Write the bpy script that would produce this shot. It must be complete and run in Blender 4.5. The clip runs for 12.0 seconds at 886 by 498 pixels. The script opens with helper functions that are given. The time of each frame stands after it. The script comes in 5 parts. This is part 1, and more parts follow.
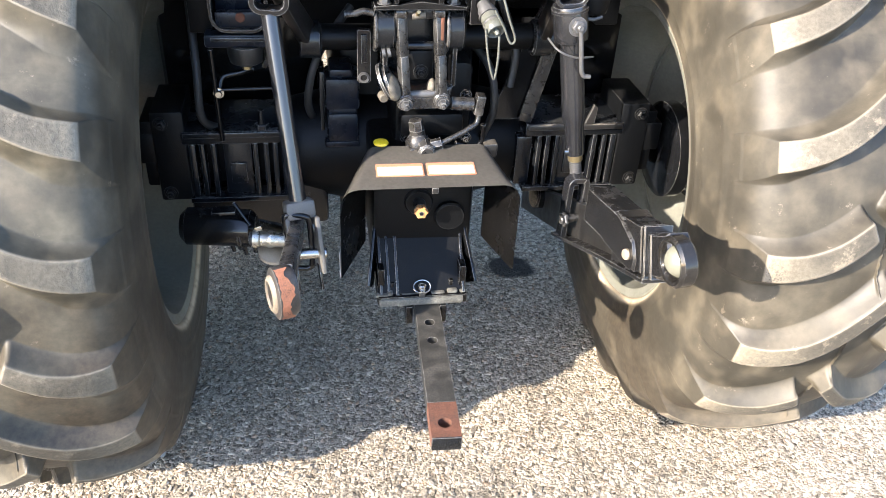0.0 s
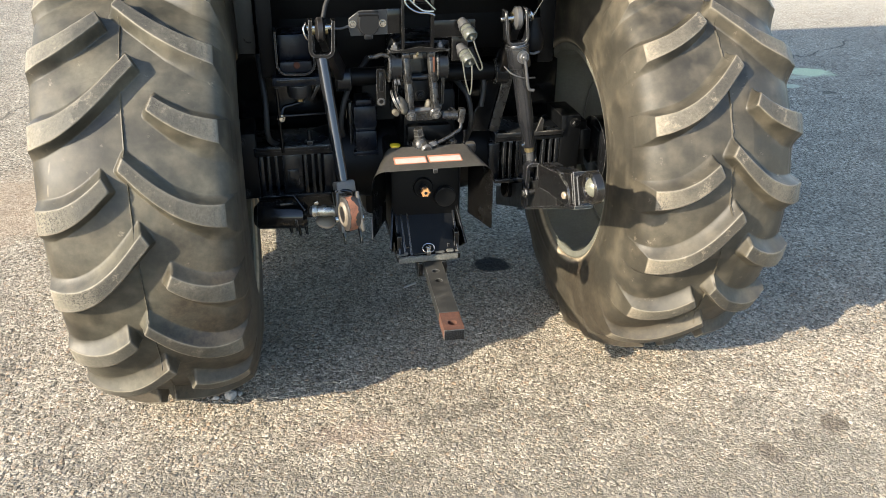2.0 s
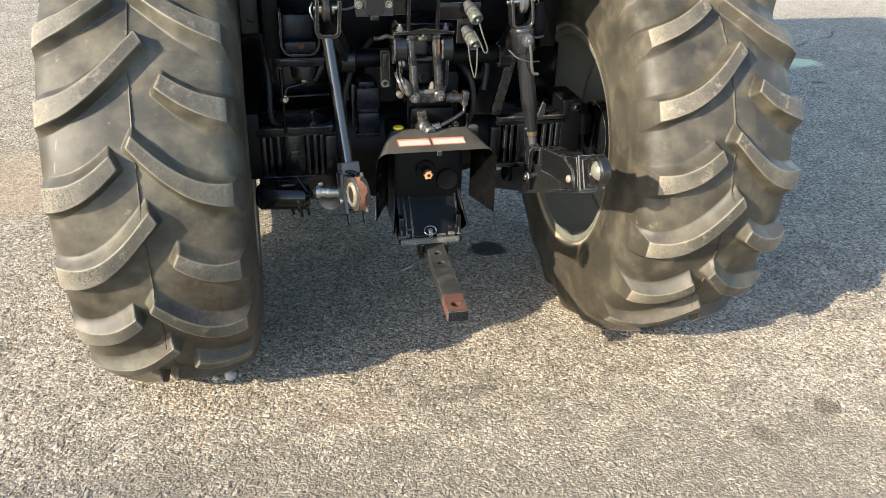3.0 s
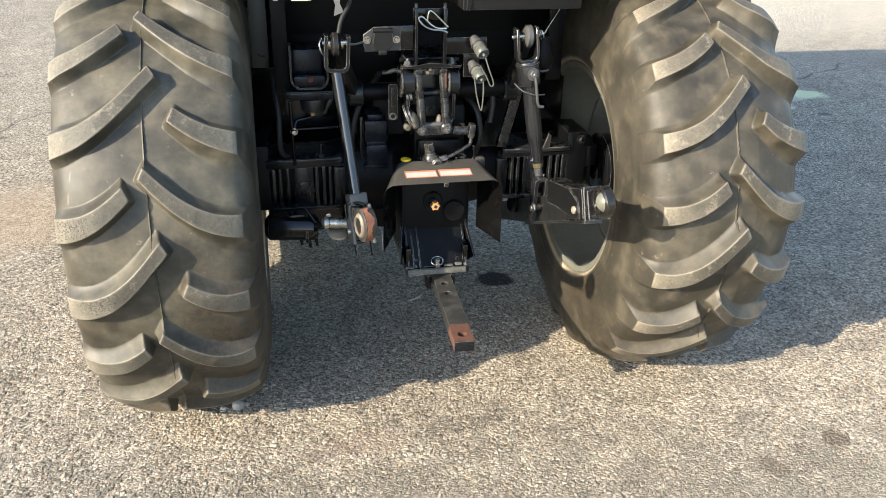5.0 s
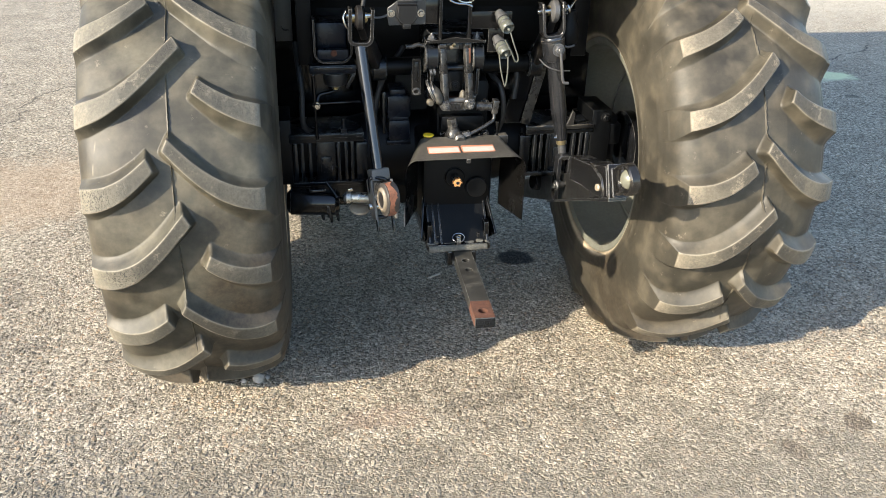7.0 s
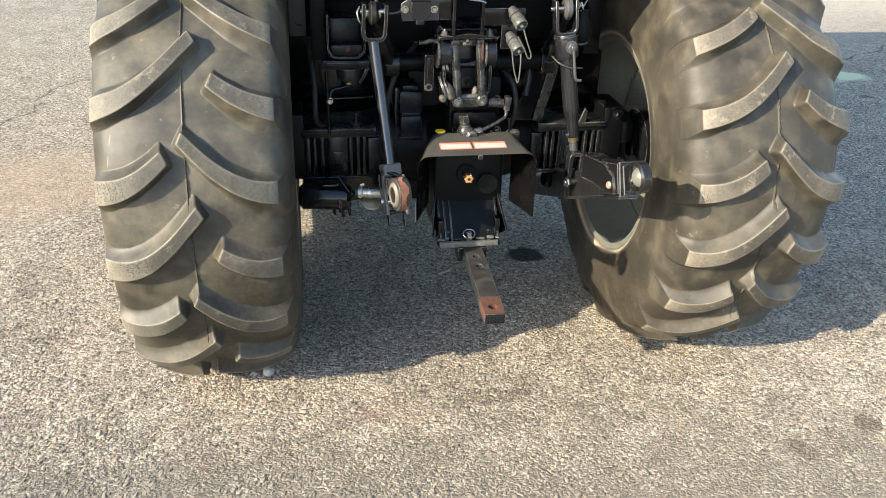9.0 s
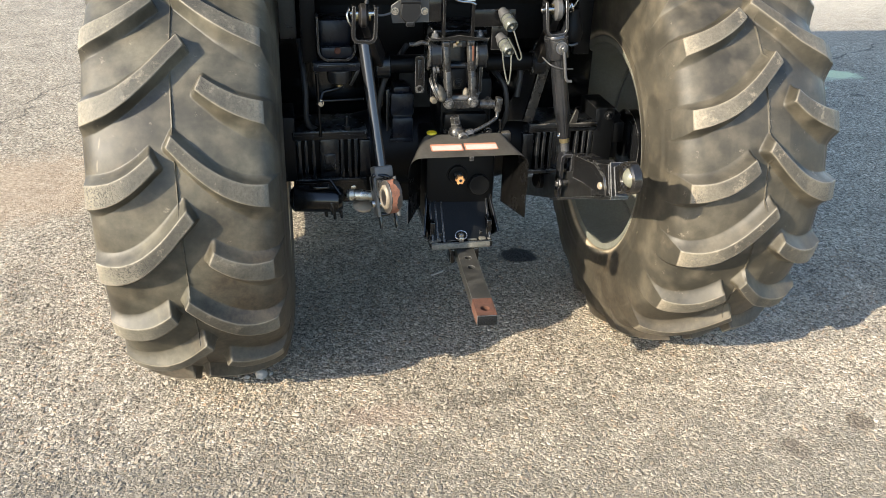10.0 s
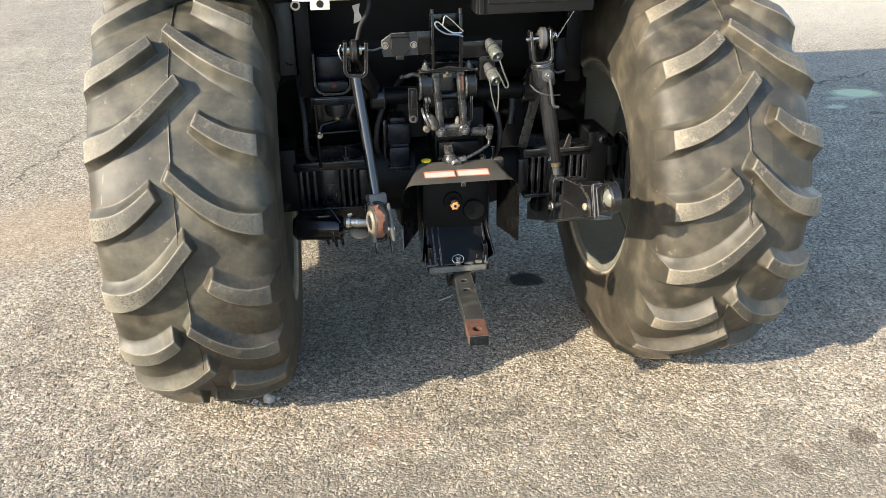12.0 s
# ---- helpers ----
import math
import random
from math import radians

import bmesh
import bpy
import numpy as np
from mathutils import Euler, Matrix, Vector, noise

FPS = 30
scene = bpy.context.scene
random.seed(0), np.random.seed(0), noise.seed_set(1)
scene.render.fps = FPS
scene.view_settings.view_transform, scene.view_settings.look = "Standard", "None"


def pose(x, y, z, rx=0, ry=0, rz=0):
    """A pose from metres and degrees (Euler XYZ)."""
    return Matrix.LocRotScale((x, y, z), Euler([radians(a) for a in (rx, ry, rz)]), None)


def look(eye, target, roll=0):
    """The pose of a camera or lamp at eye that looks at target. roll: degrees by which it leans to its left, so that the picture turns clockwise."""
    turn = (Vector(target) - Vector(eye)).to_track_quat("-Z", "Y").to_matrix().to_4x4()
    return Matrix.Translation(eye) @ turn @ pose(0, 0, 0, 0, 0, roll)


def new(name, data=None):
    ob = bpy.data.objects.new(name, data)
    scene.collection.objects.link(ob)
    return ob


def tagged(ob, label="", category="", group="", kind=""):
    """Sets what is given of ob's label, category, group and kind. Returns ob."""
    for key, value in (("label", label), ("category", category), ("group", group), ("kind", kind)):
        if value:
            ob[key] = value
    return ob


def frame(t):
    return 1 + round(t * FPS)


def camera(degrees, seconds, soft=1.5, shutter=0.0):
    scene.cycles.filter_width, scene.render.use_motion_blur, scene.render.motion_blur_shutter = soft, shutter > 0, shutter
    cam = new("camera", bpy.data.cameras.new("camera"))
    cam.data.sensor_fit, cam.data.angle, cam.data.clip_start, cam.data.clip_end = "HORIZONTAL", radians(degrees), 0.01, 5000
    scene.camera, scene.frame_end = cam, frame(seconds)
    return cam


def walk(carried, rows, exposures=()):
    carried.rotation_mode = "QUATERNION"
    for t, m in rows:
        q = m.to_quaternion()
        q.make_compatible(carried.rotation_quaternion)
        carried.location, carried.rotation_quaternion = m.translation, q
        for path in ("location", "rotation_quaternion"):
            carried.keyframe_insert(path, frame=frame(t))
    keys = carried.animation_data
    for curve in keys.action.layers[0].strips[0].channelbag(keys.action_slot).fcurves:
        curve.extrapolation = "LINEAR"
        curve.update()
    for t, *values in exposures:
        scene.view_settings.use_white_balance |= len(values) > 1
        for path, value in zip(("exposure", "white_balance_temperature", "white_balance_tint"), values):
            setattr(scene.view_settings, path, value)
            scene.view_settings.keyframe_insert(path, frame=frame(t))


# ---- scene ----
# camera and its walk
cam = camera(57.5, 12.0, soft=0.72)
PATH = [
    (0, (-0.207, -0.996, 1.479), (0.097, 0.636, 0.363), 3.3),
    (0.5, (-0.314, -1.319, 1.529), (0.111, 0.38, 0.562), 1.2),
    (1, (-0.368, -1.538, 1.553), (0.071, 0.197, 0.661), 2.0),
    (1.5, (-0.349, -1.693, 1.542), (-0.002, 0.052, 0.628), 1.4),
    (2, (-0.392, -1.733, 1.554), (-0.025, 0.007, 0.638), 0.5),
    (2.5, (-0.442, -1.732, 1.553), (-0.028, -0.006, 0.631), 1.1),
    (3, (-0.45, -1.737, 1.547), (-0.044, -0.021, 0.603), 1.7),
    (4.8, (-0.45, -1.754, 1.556), (-0.059, 0.004, 0.686), 1.3),
    (5, (-0.449, -1.755, 1.556), (-0.058, -0.001, 0.679), 1.4),
    (5.5, (-0.451, -1.756, 1.551), (-0.074, -0.007, 0.657), 1.6),
    (6, (-0.454, -1.758, 1.554), (-0.092, -0.001, 0.669), 1.6),
    (6.5, (-0.459, -1.754, 1.546), (-0.107, -0.003, 0.646), 1.7),
    (7, (-0.459, -1.752, 1.542), (-0.114, -0.011, 0.621), 1.6),
    (9, (-0.462, -1.76, 1.542), (-0.142, -0.018, 0.614), 1.9),
    (9.5, (-0.459, -1.763, 1.544), (-0.143, -0.021, 0.612), 1.9),
    (10, (-0.455, -1.758, 1.545), (-0.121, -0.018, 0.618), 1.7),
    (10.5, (-0.449, -1.76, 1.551), (-0.108, -0.002, 0.659), 1.1),
    (11, (-0.422, -1.78, 1.56), (-0.093, 0.0, 0.709), 0.5),
    (11.5, (-0.376, -1.814, 1.564), (-0.089, -0.022, 0.724), -0.2),
    (12, (-0.342, -1.849, 1.557), (-0.098, -0.059, 0.699), -1.0),
]
EXPOSURES = [(0.0, 2.24, 6380, 15), (0.5, 1.88, 6560, 12), (1.0, 1.60, 6950, 12), (1.5, 1.47, 7000, 11), (2.0, 1.4, 6690, 9), (12.0, 1.4, 6690, 9)]
walk(cam, [(t, look(eye, target, roll)) for t, eye, target, roll in PATH], EXPOSURES)

# daylight: a low sun behind the machine's left rear corner
sun_data = bpy.data.lights.new("sun", "SUN")
sun_data.energy, sun_data.angle, sun_data.color = 4.15, radians(0.6), (1.0, 0.897, 0.738)
sun = new("sun", sun_data)
sun.matrix_world = look((-9.9, -5.58, 6.0), (0, 0, 0))
world = bpy.data.worlds.new("sky")
scene.world = world
world.use_nodes = True
wn = world.node_tree.nodes
sky = wn.new("ShaderNodeTexSky")
sky.sky_type, sky.sun_disc = "NISHITA", False
sky.ozone_density = 2.6
sky.sun_elevation = math.atan2(1.0, math.hypot(1.65, 0.93))
sky.sun_rotation = math.atan2(-1.65, -0.93)
world.node_tree.links.new(sky.outputs["Color"], wn["Background"].inputs["Color"])
wn["Background"].inputs["Strength"].default_value = 0.175


# ---------------------------------------------------------------- materials
def material(name, base, rough, metal=0.0):
    m = bpy.data.materials.new(name)
    m.use_nodes = True
    b = m.node_tree.nodes["Principled BSDF"]
    b.inputs["Base Color"].default_value = (*base, 1)
    b.inputs["Roughness"].default_value = rough
    b.inputs["Metallic"].default_value = metal
    return m, m.node_tree, b


def node(tree, kind, **values):
    n = tree.nodes.new(kind)
    for k, v in values.items():
        if k in n.inputs:
            n.inputs[k].default_value = v
    return n


def noise_tex(tree, scale, detail=4.0, rough=0.6, coords=None):
    n = node(tree, "ShaderNodeTexNoise", Scale=scale, Detail=detail, Roughness=rough)
    if coords is not None:
        tree.links.new(coords, n.inputs["Vector"])
    return n


def ramp(tree, source, lo, hi, a=(0, 0, 0), b=(1, 1, 1)):
    r = tree.nodes.new("ShaderNodeValToRGB")
    r.color_ramp.elements[0].position, r.color_ramp.elements[0].color = lo, (*a, 1)
    r.color_ramp.elements[1].position, r.color_ramp.elements[1].color = hi, (*b, 1)
    tree.links.new(source, r.inputs["Fac"])
    return r.outputs["Color"]


def mix(tree, fac, a, b, blend="MIX"):
    m = tree.nodes.new("ShaderNodeMix")
    m.data_type, m.blend_type = "RGBA", blend
    for sock, v in ((m.inputs["Factor"], fac), (m.inputs["A"], a), (m.inputs["B"], b)):
        if isinstance(v, bpy.types.NodeSocket):
            tree.links.new(v, sock)
        elif isinstance(v, (int, float)):
            sock.default_value = v
        else:
            sock.default_value = (*v, 1)
    return m.outputs["Result"]


def calc(tree, op, a, b=0.0, c=0.0):
    m = tree.nodes.new("ShaderNodeMath")
    m.operation = op
    for sock, v in zip(m.inputs, (a, b, c)):
        if isinstance(v, bpy.types.NodeSocket):
            tree.links.new(v, sock)
        else:
            sock.default_value = v
    return m.outputs[0]


def bump(tree, shader, height, strength, distance, normal=None):
    b = node(tree, "ShaderNodeBump", Strength=strength, Distance=distance)
    tree.links.new(height, b.inputs["Height"])
    if normal is not None:
        tree.links.new(normal, b.inputs["Normal"])
    tree.links.new(b.outputs["Normal"], shader.inputs["Normal"])
    return b.outputs["Normal"]


def worn(name, base, dust, rough, metal=0.0, dust_amount=0.5, scale=18.0, relief=0.001, settle=True, even=False, spec=0.5, edges=0.0, blotch=0.25):
    """A surface of one colour with scuffs, fine grain and a patchy film of dust, which lies on upward faces."""
    m, t, b = material(name, base, rough, metal)
    b.inputs["Specular IOR Level"].default_value = spec
    pos = t.nodes.new("ShaderNodeTexCoord").outputs["Object"]
    patch = noise_tex(t, scale, 6, 0.7, pos).outputs["Fac"]
    grain = noise_tex(t, scale * 14, 3, 0.6, pos).outputs["Fac"]
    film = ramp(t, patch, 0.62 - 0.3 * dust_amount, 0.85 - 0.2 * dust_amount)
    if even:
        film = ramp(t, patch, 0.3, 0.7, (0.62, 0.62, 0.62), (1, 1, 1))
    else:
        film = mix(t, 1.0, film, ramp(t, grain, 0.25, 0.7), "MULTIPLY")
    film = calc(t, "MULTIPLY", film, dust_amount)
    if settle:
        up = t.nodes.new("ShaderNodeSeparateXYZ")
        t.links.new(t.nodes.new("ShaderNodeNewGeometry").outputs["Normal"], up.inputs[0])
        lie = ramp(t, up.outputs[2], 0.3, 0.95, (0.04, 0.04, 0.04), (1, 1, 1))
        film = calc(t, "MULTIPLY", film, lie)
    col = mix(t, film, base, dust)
    if edges:      # paint rubbed off along the edges, paler so that it also paints their glints
        soft_normal = node(t, "ShaderNodeBevel", Radius=0.0030)
        soft_normal.samples = 8
        turn = t.nodes.new("ShaderNodeVectorMath")
        turn.operation = "DOT_PRODUCT"
        t.links.new(soft_normal.outputs[0], turn.inputs[0])
        t.links.new(t.nodes.new("ShaderNodeNewGeometry").outputs["Normal"], turn.inputs[1])
        worn_glint = ramp(t, turn.outputs["Value"], 0.88, 0.985, (1, 1, 1), (0, 0, 0))
        worn_glint = calc(t, "MULTIPLY", worn_glint, ramp(t, patch, 0.38, 0.6, (0.1, 0.1, 0.1), (1, 1, 1)))
        worn_glint = calc(t, "MULTIPLY", worn_glint, edges)
        col = mix(t, worn_glint, col, (0.38, 0.375, 0.355))
        t.links.new(calc(t, "ADD", metal, calc(t, "MULTIPLY", worn_glint, 0.6)), b.inputs["Metallic"])
    shade = ramp(t, grain, 0.2, 0.8, (0.8, 0.8, 0.8), (1.15, 1.15, 1.15))
    t.links.new(mix(t, 1.0, col, shade, "MULTIPLY"), b.inputs["Base Color"])
    uneven = calc(t, "MULTIPLY", calc(t, "SUBTRACT", patch, 0.5), blotch)
    t.links.new(calc(t, "ADD", calc(t, "ADD", rough, uneven), calc(t, "MULTIPLY", film, 0.6)), b.inputs["Roughness"])
    bump(t, b, grain, 0.25, relief)
    return m


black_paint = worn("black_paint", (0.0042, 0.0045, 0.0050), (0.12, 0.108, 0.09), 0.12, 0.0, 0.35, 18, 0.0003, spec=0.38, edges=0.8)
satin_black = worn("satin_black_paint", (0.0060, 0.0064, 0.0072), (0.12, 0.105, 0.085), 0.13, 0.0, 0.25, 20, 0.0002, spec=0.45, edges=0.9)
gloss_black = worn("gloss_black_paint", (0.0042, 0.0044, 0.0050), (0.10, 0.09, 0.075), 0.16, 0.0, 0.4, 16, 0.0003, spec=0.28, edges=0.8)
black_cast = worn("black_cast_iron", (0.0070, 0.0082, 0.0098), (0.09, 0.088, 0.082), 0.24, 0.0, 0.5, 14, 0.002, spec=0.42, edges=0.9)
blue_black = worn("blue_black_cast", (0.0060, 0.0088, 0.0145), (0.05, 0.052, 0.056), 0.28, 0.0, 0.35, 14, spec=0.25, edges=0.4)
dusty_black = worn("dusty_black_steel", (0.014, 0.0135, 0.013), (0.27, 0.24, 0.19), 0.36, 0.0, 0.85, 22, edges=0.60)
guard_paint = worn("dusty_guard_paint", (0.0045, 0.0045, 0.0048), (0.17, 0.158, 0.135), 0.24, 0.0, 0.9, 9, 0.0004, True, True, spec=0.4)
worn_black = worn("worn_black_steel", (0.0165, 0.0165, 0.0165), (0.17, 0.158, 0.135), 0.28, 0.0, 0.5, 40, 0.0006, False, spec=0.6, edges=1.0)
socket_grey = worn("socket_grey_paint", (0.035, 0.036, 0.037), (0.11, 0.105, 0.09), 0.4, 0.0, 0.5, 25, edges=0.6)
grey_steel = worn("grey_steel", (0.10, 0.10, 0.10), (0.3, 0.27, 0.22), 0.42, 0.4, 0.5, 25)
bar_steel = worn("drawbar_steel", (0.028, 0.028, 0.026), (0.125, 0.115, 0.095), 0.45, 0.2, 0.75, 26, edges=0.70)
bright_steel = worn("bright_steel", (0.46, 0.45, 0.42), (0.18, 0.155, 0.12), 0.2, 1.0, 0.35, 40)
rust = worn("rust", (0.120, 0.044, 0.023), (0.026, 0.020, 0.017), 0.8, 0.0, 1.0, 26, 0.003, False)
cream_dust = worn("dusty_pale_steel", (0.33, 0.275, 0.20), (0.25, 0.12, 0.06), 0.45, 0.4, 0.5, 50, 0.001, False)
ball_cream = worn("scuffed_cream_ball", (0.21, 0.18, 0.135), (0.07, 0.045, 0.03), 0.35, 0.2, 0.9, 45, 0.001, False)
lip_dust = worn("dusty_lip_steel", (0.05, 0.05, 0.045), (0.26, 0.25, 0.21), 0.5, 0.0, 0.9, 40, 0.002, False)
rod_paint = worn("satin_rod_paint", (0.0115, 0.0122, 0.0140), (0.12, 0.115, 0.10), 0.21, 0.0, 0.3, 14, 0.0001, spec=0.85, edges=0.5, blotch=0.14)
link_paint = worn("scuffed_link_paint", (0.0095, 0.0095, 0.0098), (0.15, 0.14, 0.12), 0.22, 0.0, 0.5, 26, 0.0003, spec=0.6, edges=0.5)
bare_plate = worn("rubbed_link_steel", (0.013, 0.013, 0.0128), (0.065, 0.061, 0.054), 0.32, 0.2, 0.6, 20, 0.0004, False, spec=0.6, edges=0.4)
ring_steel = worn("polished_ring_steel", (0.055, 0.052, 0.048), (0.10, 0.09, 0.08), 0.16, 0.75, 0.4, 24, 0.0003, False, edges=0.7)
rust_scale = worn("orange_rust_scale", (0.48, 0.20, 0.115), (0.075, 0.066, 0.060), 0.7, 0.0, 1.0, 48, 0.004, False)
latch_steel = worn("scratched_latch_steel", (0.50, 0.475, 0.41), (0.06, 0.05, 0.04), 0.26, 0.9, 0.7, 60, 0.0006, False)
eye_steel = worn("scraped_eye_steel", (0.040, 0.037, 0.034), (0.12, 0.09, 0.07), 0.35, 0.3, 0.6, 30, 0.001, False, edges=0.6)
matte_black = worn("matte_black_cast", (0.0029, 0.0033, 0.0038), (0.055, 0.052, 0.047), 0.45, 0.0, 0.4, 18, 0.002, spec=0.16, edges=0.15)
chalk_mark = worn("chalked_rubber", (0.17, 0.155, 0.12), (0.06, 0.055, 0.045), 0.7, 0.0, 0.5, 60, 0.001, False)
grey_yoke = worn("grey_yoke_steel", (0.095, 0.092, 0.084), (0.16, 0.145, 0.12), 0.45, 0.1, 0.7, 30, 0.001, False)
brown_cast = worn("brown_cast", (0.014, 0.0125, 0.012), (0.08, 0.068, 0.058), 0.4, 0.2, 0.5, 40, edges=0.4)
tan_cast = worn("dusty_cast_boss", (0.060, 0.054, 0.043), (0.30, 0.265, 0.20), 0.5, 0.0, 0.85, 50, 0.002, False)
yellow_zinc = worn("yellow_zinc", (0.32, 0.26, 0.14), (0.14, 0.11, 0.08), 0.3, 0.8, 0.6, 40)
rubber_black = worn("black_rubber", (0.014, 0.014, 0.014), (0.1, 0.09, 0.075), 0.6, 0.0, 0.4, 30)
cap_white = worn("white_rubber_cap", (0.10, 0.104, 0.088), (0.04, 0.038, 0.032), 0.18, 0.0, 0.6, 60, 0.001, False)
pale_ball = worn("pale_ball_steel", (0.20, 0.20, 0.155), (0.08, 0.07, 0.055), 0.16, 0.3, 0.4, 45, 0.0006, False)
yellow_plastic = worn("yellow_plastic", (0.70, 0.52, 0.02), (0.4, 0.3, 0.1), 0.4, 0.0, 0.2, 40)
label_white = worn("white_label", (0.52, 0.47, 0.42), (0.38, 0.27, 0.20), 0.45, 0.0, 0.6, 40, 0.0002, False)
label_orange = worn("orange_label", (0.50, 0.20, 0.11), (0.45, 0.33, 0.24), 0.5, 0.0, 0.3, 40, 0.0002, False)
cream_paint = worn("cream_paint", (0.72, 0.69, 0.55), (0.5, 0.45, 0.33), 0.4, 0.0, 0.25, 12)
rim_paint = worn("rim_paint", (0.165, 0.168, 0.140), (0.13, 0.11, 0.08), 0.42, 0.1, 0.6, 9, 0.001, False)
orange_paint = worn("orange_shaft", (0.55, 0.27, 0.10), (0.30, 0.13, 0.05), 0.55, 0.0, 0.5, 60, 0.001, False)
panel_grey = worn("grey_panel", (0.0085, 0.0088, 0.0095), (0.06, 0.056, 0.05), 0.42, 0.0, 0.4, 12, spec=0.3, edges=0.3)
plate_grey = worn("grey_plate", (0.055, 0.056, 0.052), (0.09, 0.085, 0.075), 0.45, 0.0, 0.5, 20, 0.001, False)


def rubber_material(name, cool, warm, chalk, dust, side, face_dark, face_light, tan, pocket_shade):
    """Aged rubber: soft clouds of dust over a cleaner ground, shade painted between the bars, dust at the feet of the
    bars, pitted bar tops with pale broken edges.
    """
    m, t, b = material(name, warm, 0.6)
    pos = t.nodes.new("ShaderNodeTexCoord").outputs["Object"]

    def stored(key):
        n = t.nodes.new("ShaderNodeAttribute")
        n.attribute_name = key
        return n.outputs["Fac"]

    d, flank, zone, pale_lines = stored("bar_edge"), stored("shoulder"), stored("dark_zone"), stored("glint_scratch")
    broad = noise_tex(t, 4.0, 4, 0.5, pos).outputs["Fac"]
    cloud = noise_tex(t, 9, 5, 0.55, pos).outputs["Fac"]
    fine = noise_tex(t, 75, 4, 0.65, pos).outputs["Fac"]
    speck = noise_tex(t, 330, 2, 0.5, pos).outputs["Fac"]
    chips = noise_tex(t, 26, 5, 0.75, pos).outputs["Fac"]
    scrape_map = t.nodes.new("ShaderNodeMapping")
    scrape_map.inputs["Scale"].default_value = (7, 30, 30)
    scrape_map.inputs["Rotation"].default_value = (0, 0.5, 0)
    t.links.new(pos, scrape_map.inputs[0])
    scrape = noise_tex(t, 1.0, 5, 0.6, scrape_map.outputs[0]).outputs["Fac"]
    top = ramp(t, d, -0.0012, 0.0010)
    body = mix(t, ramp(t, broad, 0.40, 0.60), cool, warm)
    body = mix(t, calc(t, "MULTIPLY", ramp(t, cloud, 0.40, 0.72), 0.75), body, chalk)
    # shade in the hollows between the bars, painted into the colour
    pocket = calc(t, "MULTIPLY", ramp(t, d, -0.040, -0.012, (1, 1, 1), (0, 0, 0)), ramp(t, cloud, 0.36, 0.62, (0.95, 0.95, 0.95), (0.25, 0.25, 0.25)))
    body = mix(t, calc(t, "MULTIPLY", pocket, pocket_shade), body, cool)
    foot = calc(t, "MULTIPLY", ramp(t, d, -0.050, -0.006), ramp(t, cloud, 0.34, 0.58, (0.15, 0.15, 0.15), (0.85, 0.85, 0.85)))
    body = mix(t, foot, body, dust)
    body = mix(t, calc(t, "MULTIPLY", ramp(t, scrape, 0.52, 0.70), 0.35), body, cool)
    body = mix(t, calc(t, "MULTIPLY", flank, ramp(t, cloud, 0.3, 0.65, (0.95, 0.95, 0.95), (0.35, 0.35, 0.35))), body, side)
    stain = noise_tex(t, 17, 2, 0.45, pos).outputs["Fac"]
    body = mix(t, calc(t, "MULTIPLY", ramp(t, stain, 0.48, 0.78), 0.7), body, dust)
    body = mix(t, calc(t, "MULTIPLY", ramp(t, stain, 0.22, 0.46, (1, 1, 1), (0, 0, 0)), 0.5), body, cool)
    body = mix(t, calc(t, "MULTIPLY", ramp(t, chips, 0.64, 0.72), 0.5), body, (0.26, 0.22, 0.165))
    body = mix(t, 1.0, body, ramp(t, fine, 0.3, 0.7, (0.88, 0.88, 0.88), (1.10, 1.10, 1.10)), "MULTIPLY")
    worn_in = calc(t, "MULTIPLY_ADD", calc(t, "SUBTRACT", cloud, 0.5), 1.6, stored("reach"))
    face = mix(t, ramp(t, worn_in, 0.32, 0.95), face_dark, face_light)
    face = mix(t, calc(t, "MULTIPLY", flank, ramp(t, chips, 0.36, 0.56, (0.25, 0.25, 0.25), (1, 1, 1))), face, tan)
    face = mix(t, calc(t, "MULTIPLY", ramp(t, chips, 0.57, 0.66), 0.5), face, tan)
    rasp = noise_tex(t, 150, 3, 0.7, pos).outputs["Fac"]
    face = mix(t, 1.0, face, ramp(t, rasp, 0.36, 0.62, (0.80, 0.80, 0.80), (1.10, 1.10, 1.10)), "MULTIPLY")
    pits = calc(t, "MULTIPLY", ramp(t, speck, 0.54, 0.60), ramp(t, broad, 0.58, 0.66))
    face = mix(t, calc(t, "MULTIPLY", pits, 0.85), face, (0.024, 0.022, 0.020))
    col = mix(t, top, body, face)
    # mixes in the darker zone of the tread, weaker on the bar tops
    zone_mix = calc(t, "MULTIPLY", zone, ramp(t, cloud, 0.40, 0.60, (0.9, 0.9, 0.9), (0.45, 0.45, 0.45)))
    zone_mix = calc(t, "MULTIPLY", zone_mix, calc(t, "MULTIPLY_ADD", top, -0.6, 1.0))
    col = mix(t, zone_mix, col, mix(t, ramp(t, fine, 0.35, 0.7), (0.023, 0.0182, 0.0128), (0.060, 0.0470, 0.031)))
    # painted glint of the bead edge, and the pale scratch
    col = mix(t, calc(t, "MULTIPLY", pale_lines, ramp(t, chips, 0.3, 0.5, (0.45, 0.45, 0.45), (1, 1, 1))), col, (0.46, 0.38, 0.27))
    rim = calc(t, "MULTIPLY", ramp(t, d, -0.0016, -0.0003), ramp(t, d, 0.0012, 0.0042, (1, 1, 1), (0, 0, 0)))
    edge = calc(t, "MULTIPLY", rim, ramp(t, chips, 0.34, 0.56, (0.35, 0.35, 0.35), (0.95, 0.95, 0.95)))
    col = mix(t, edge, col, (0.44, 0.385, 0.295))
    t.links.new(col, b.inputs["Base Color"])
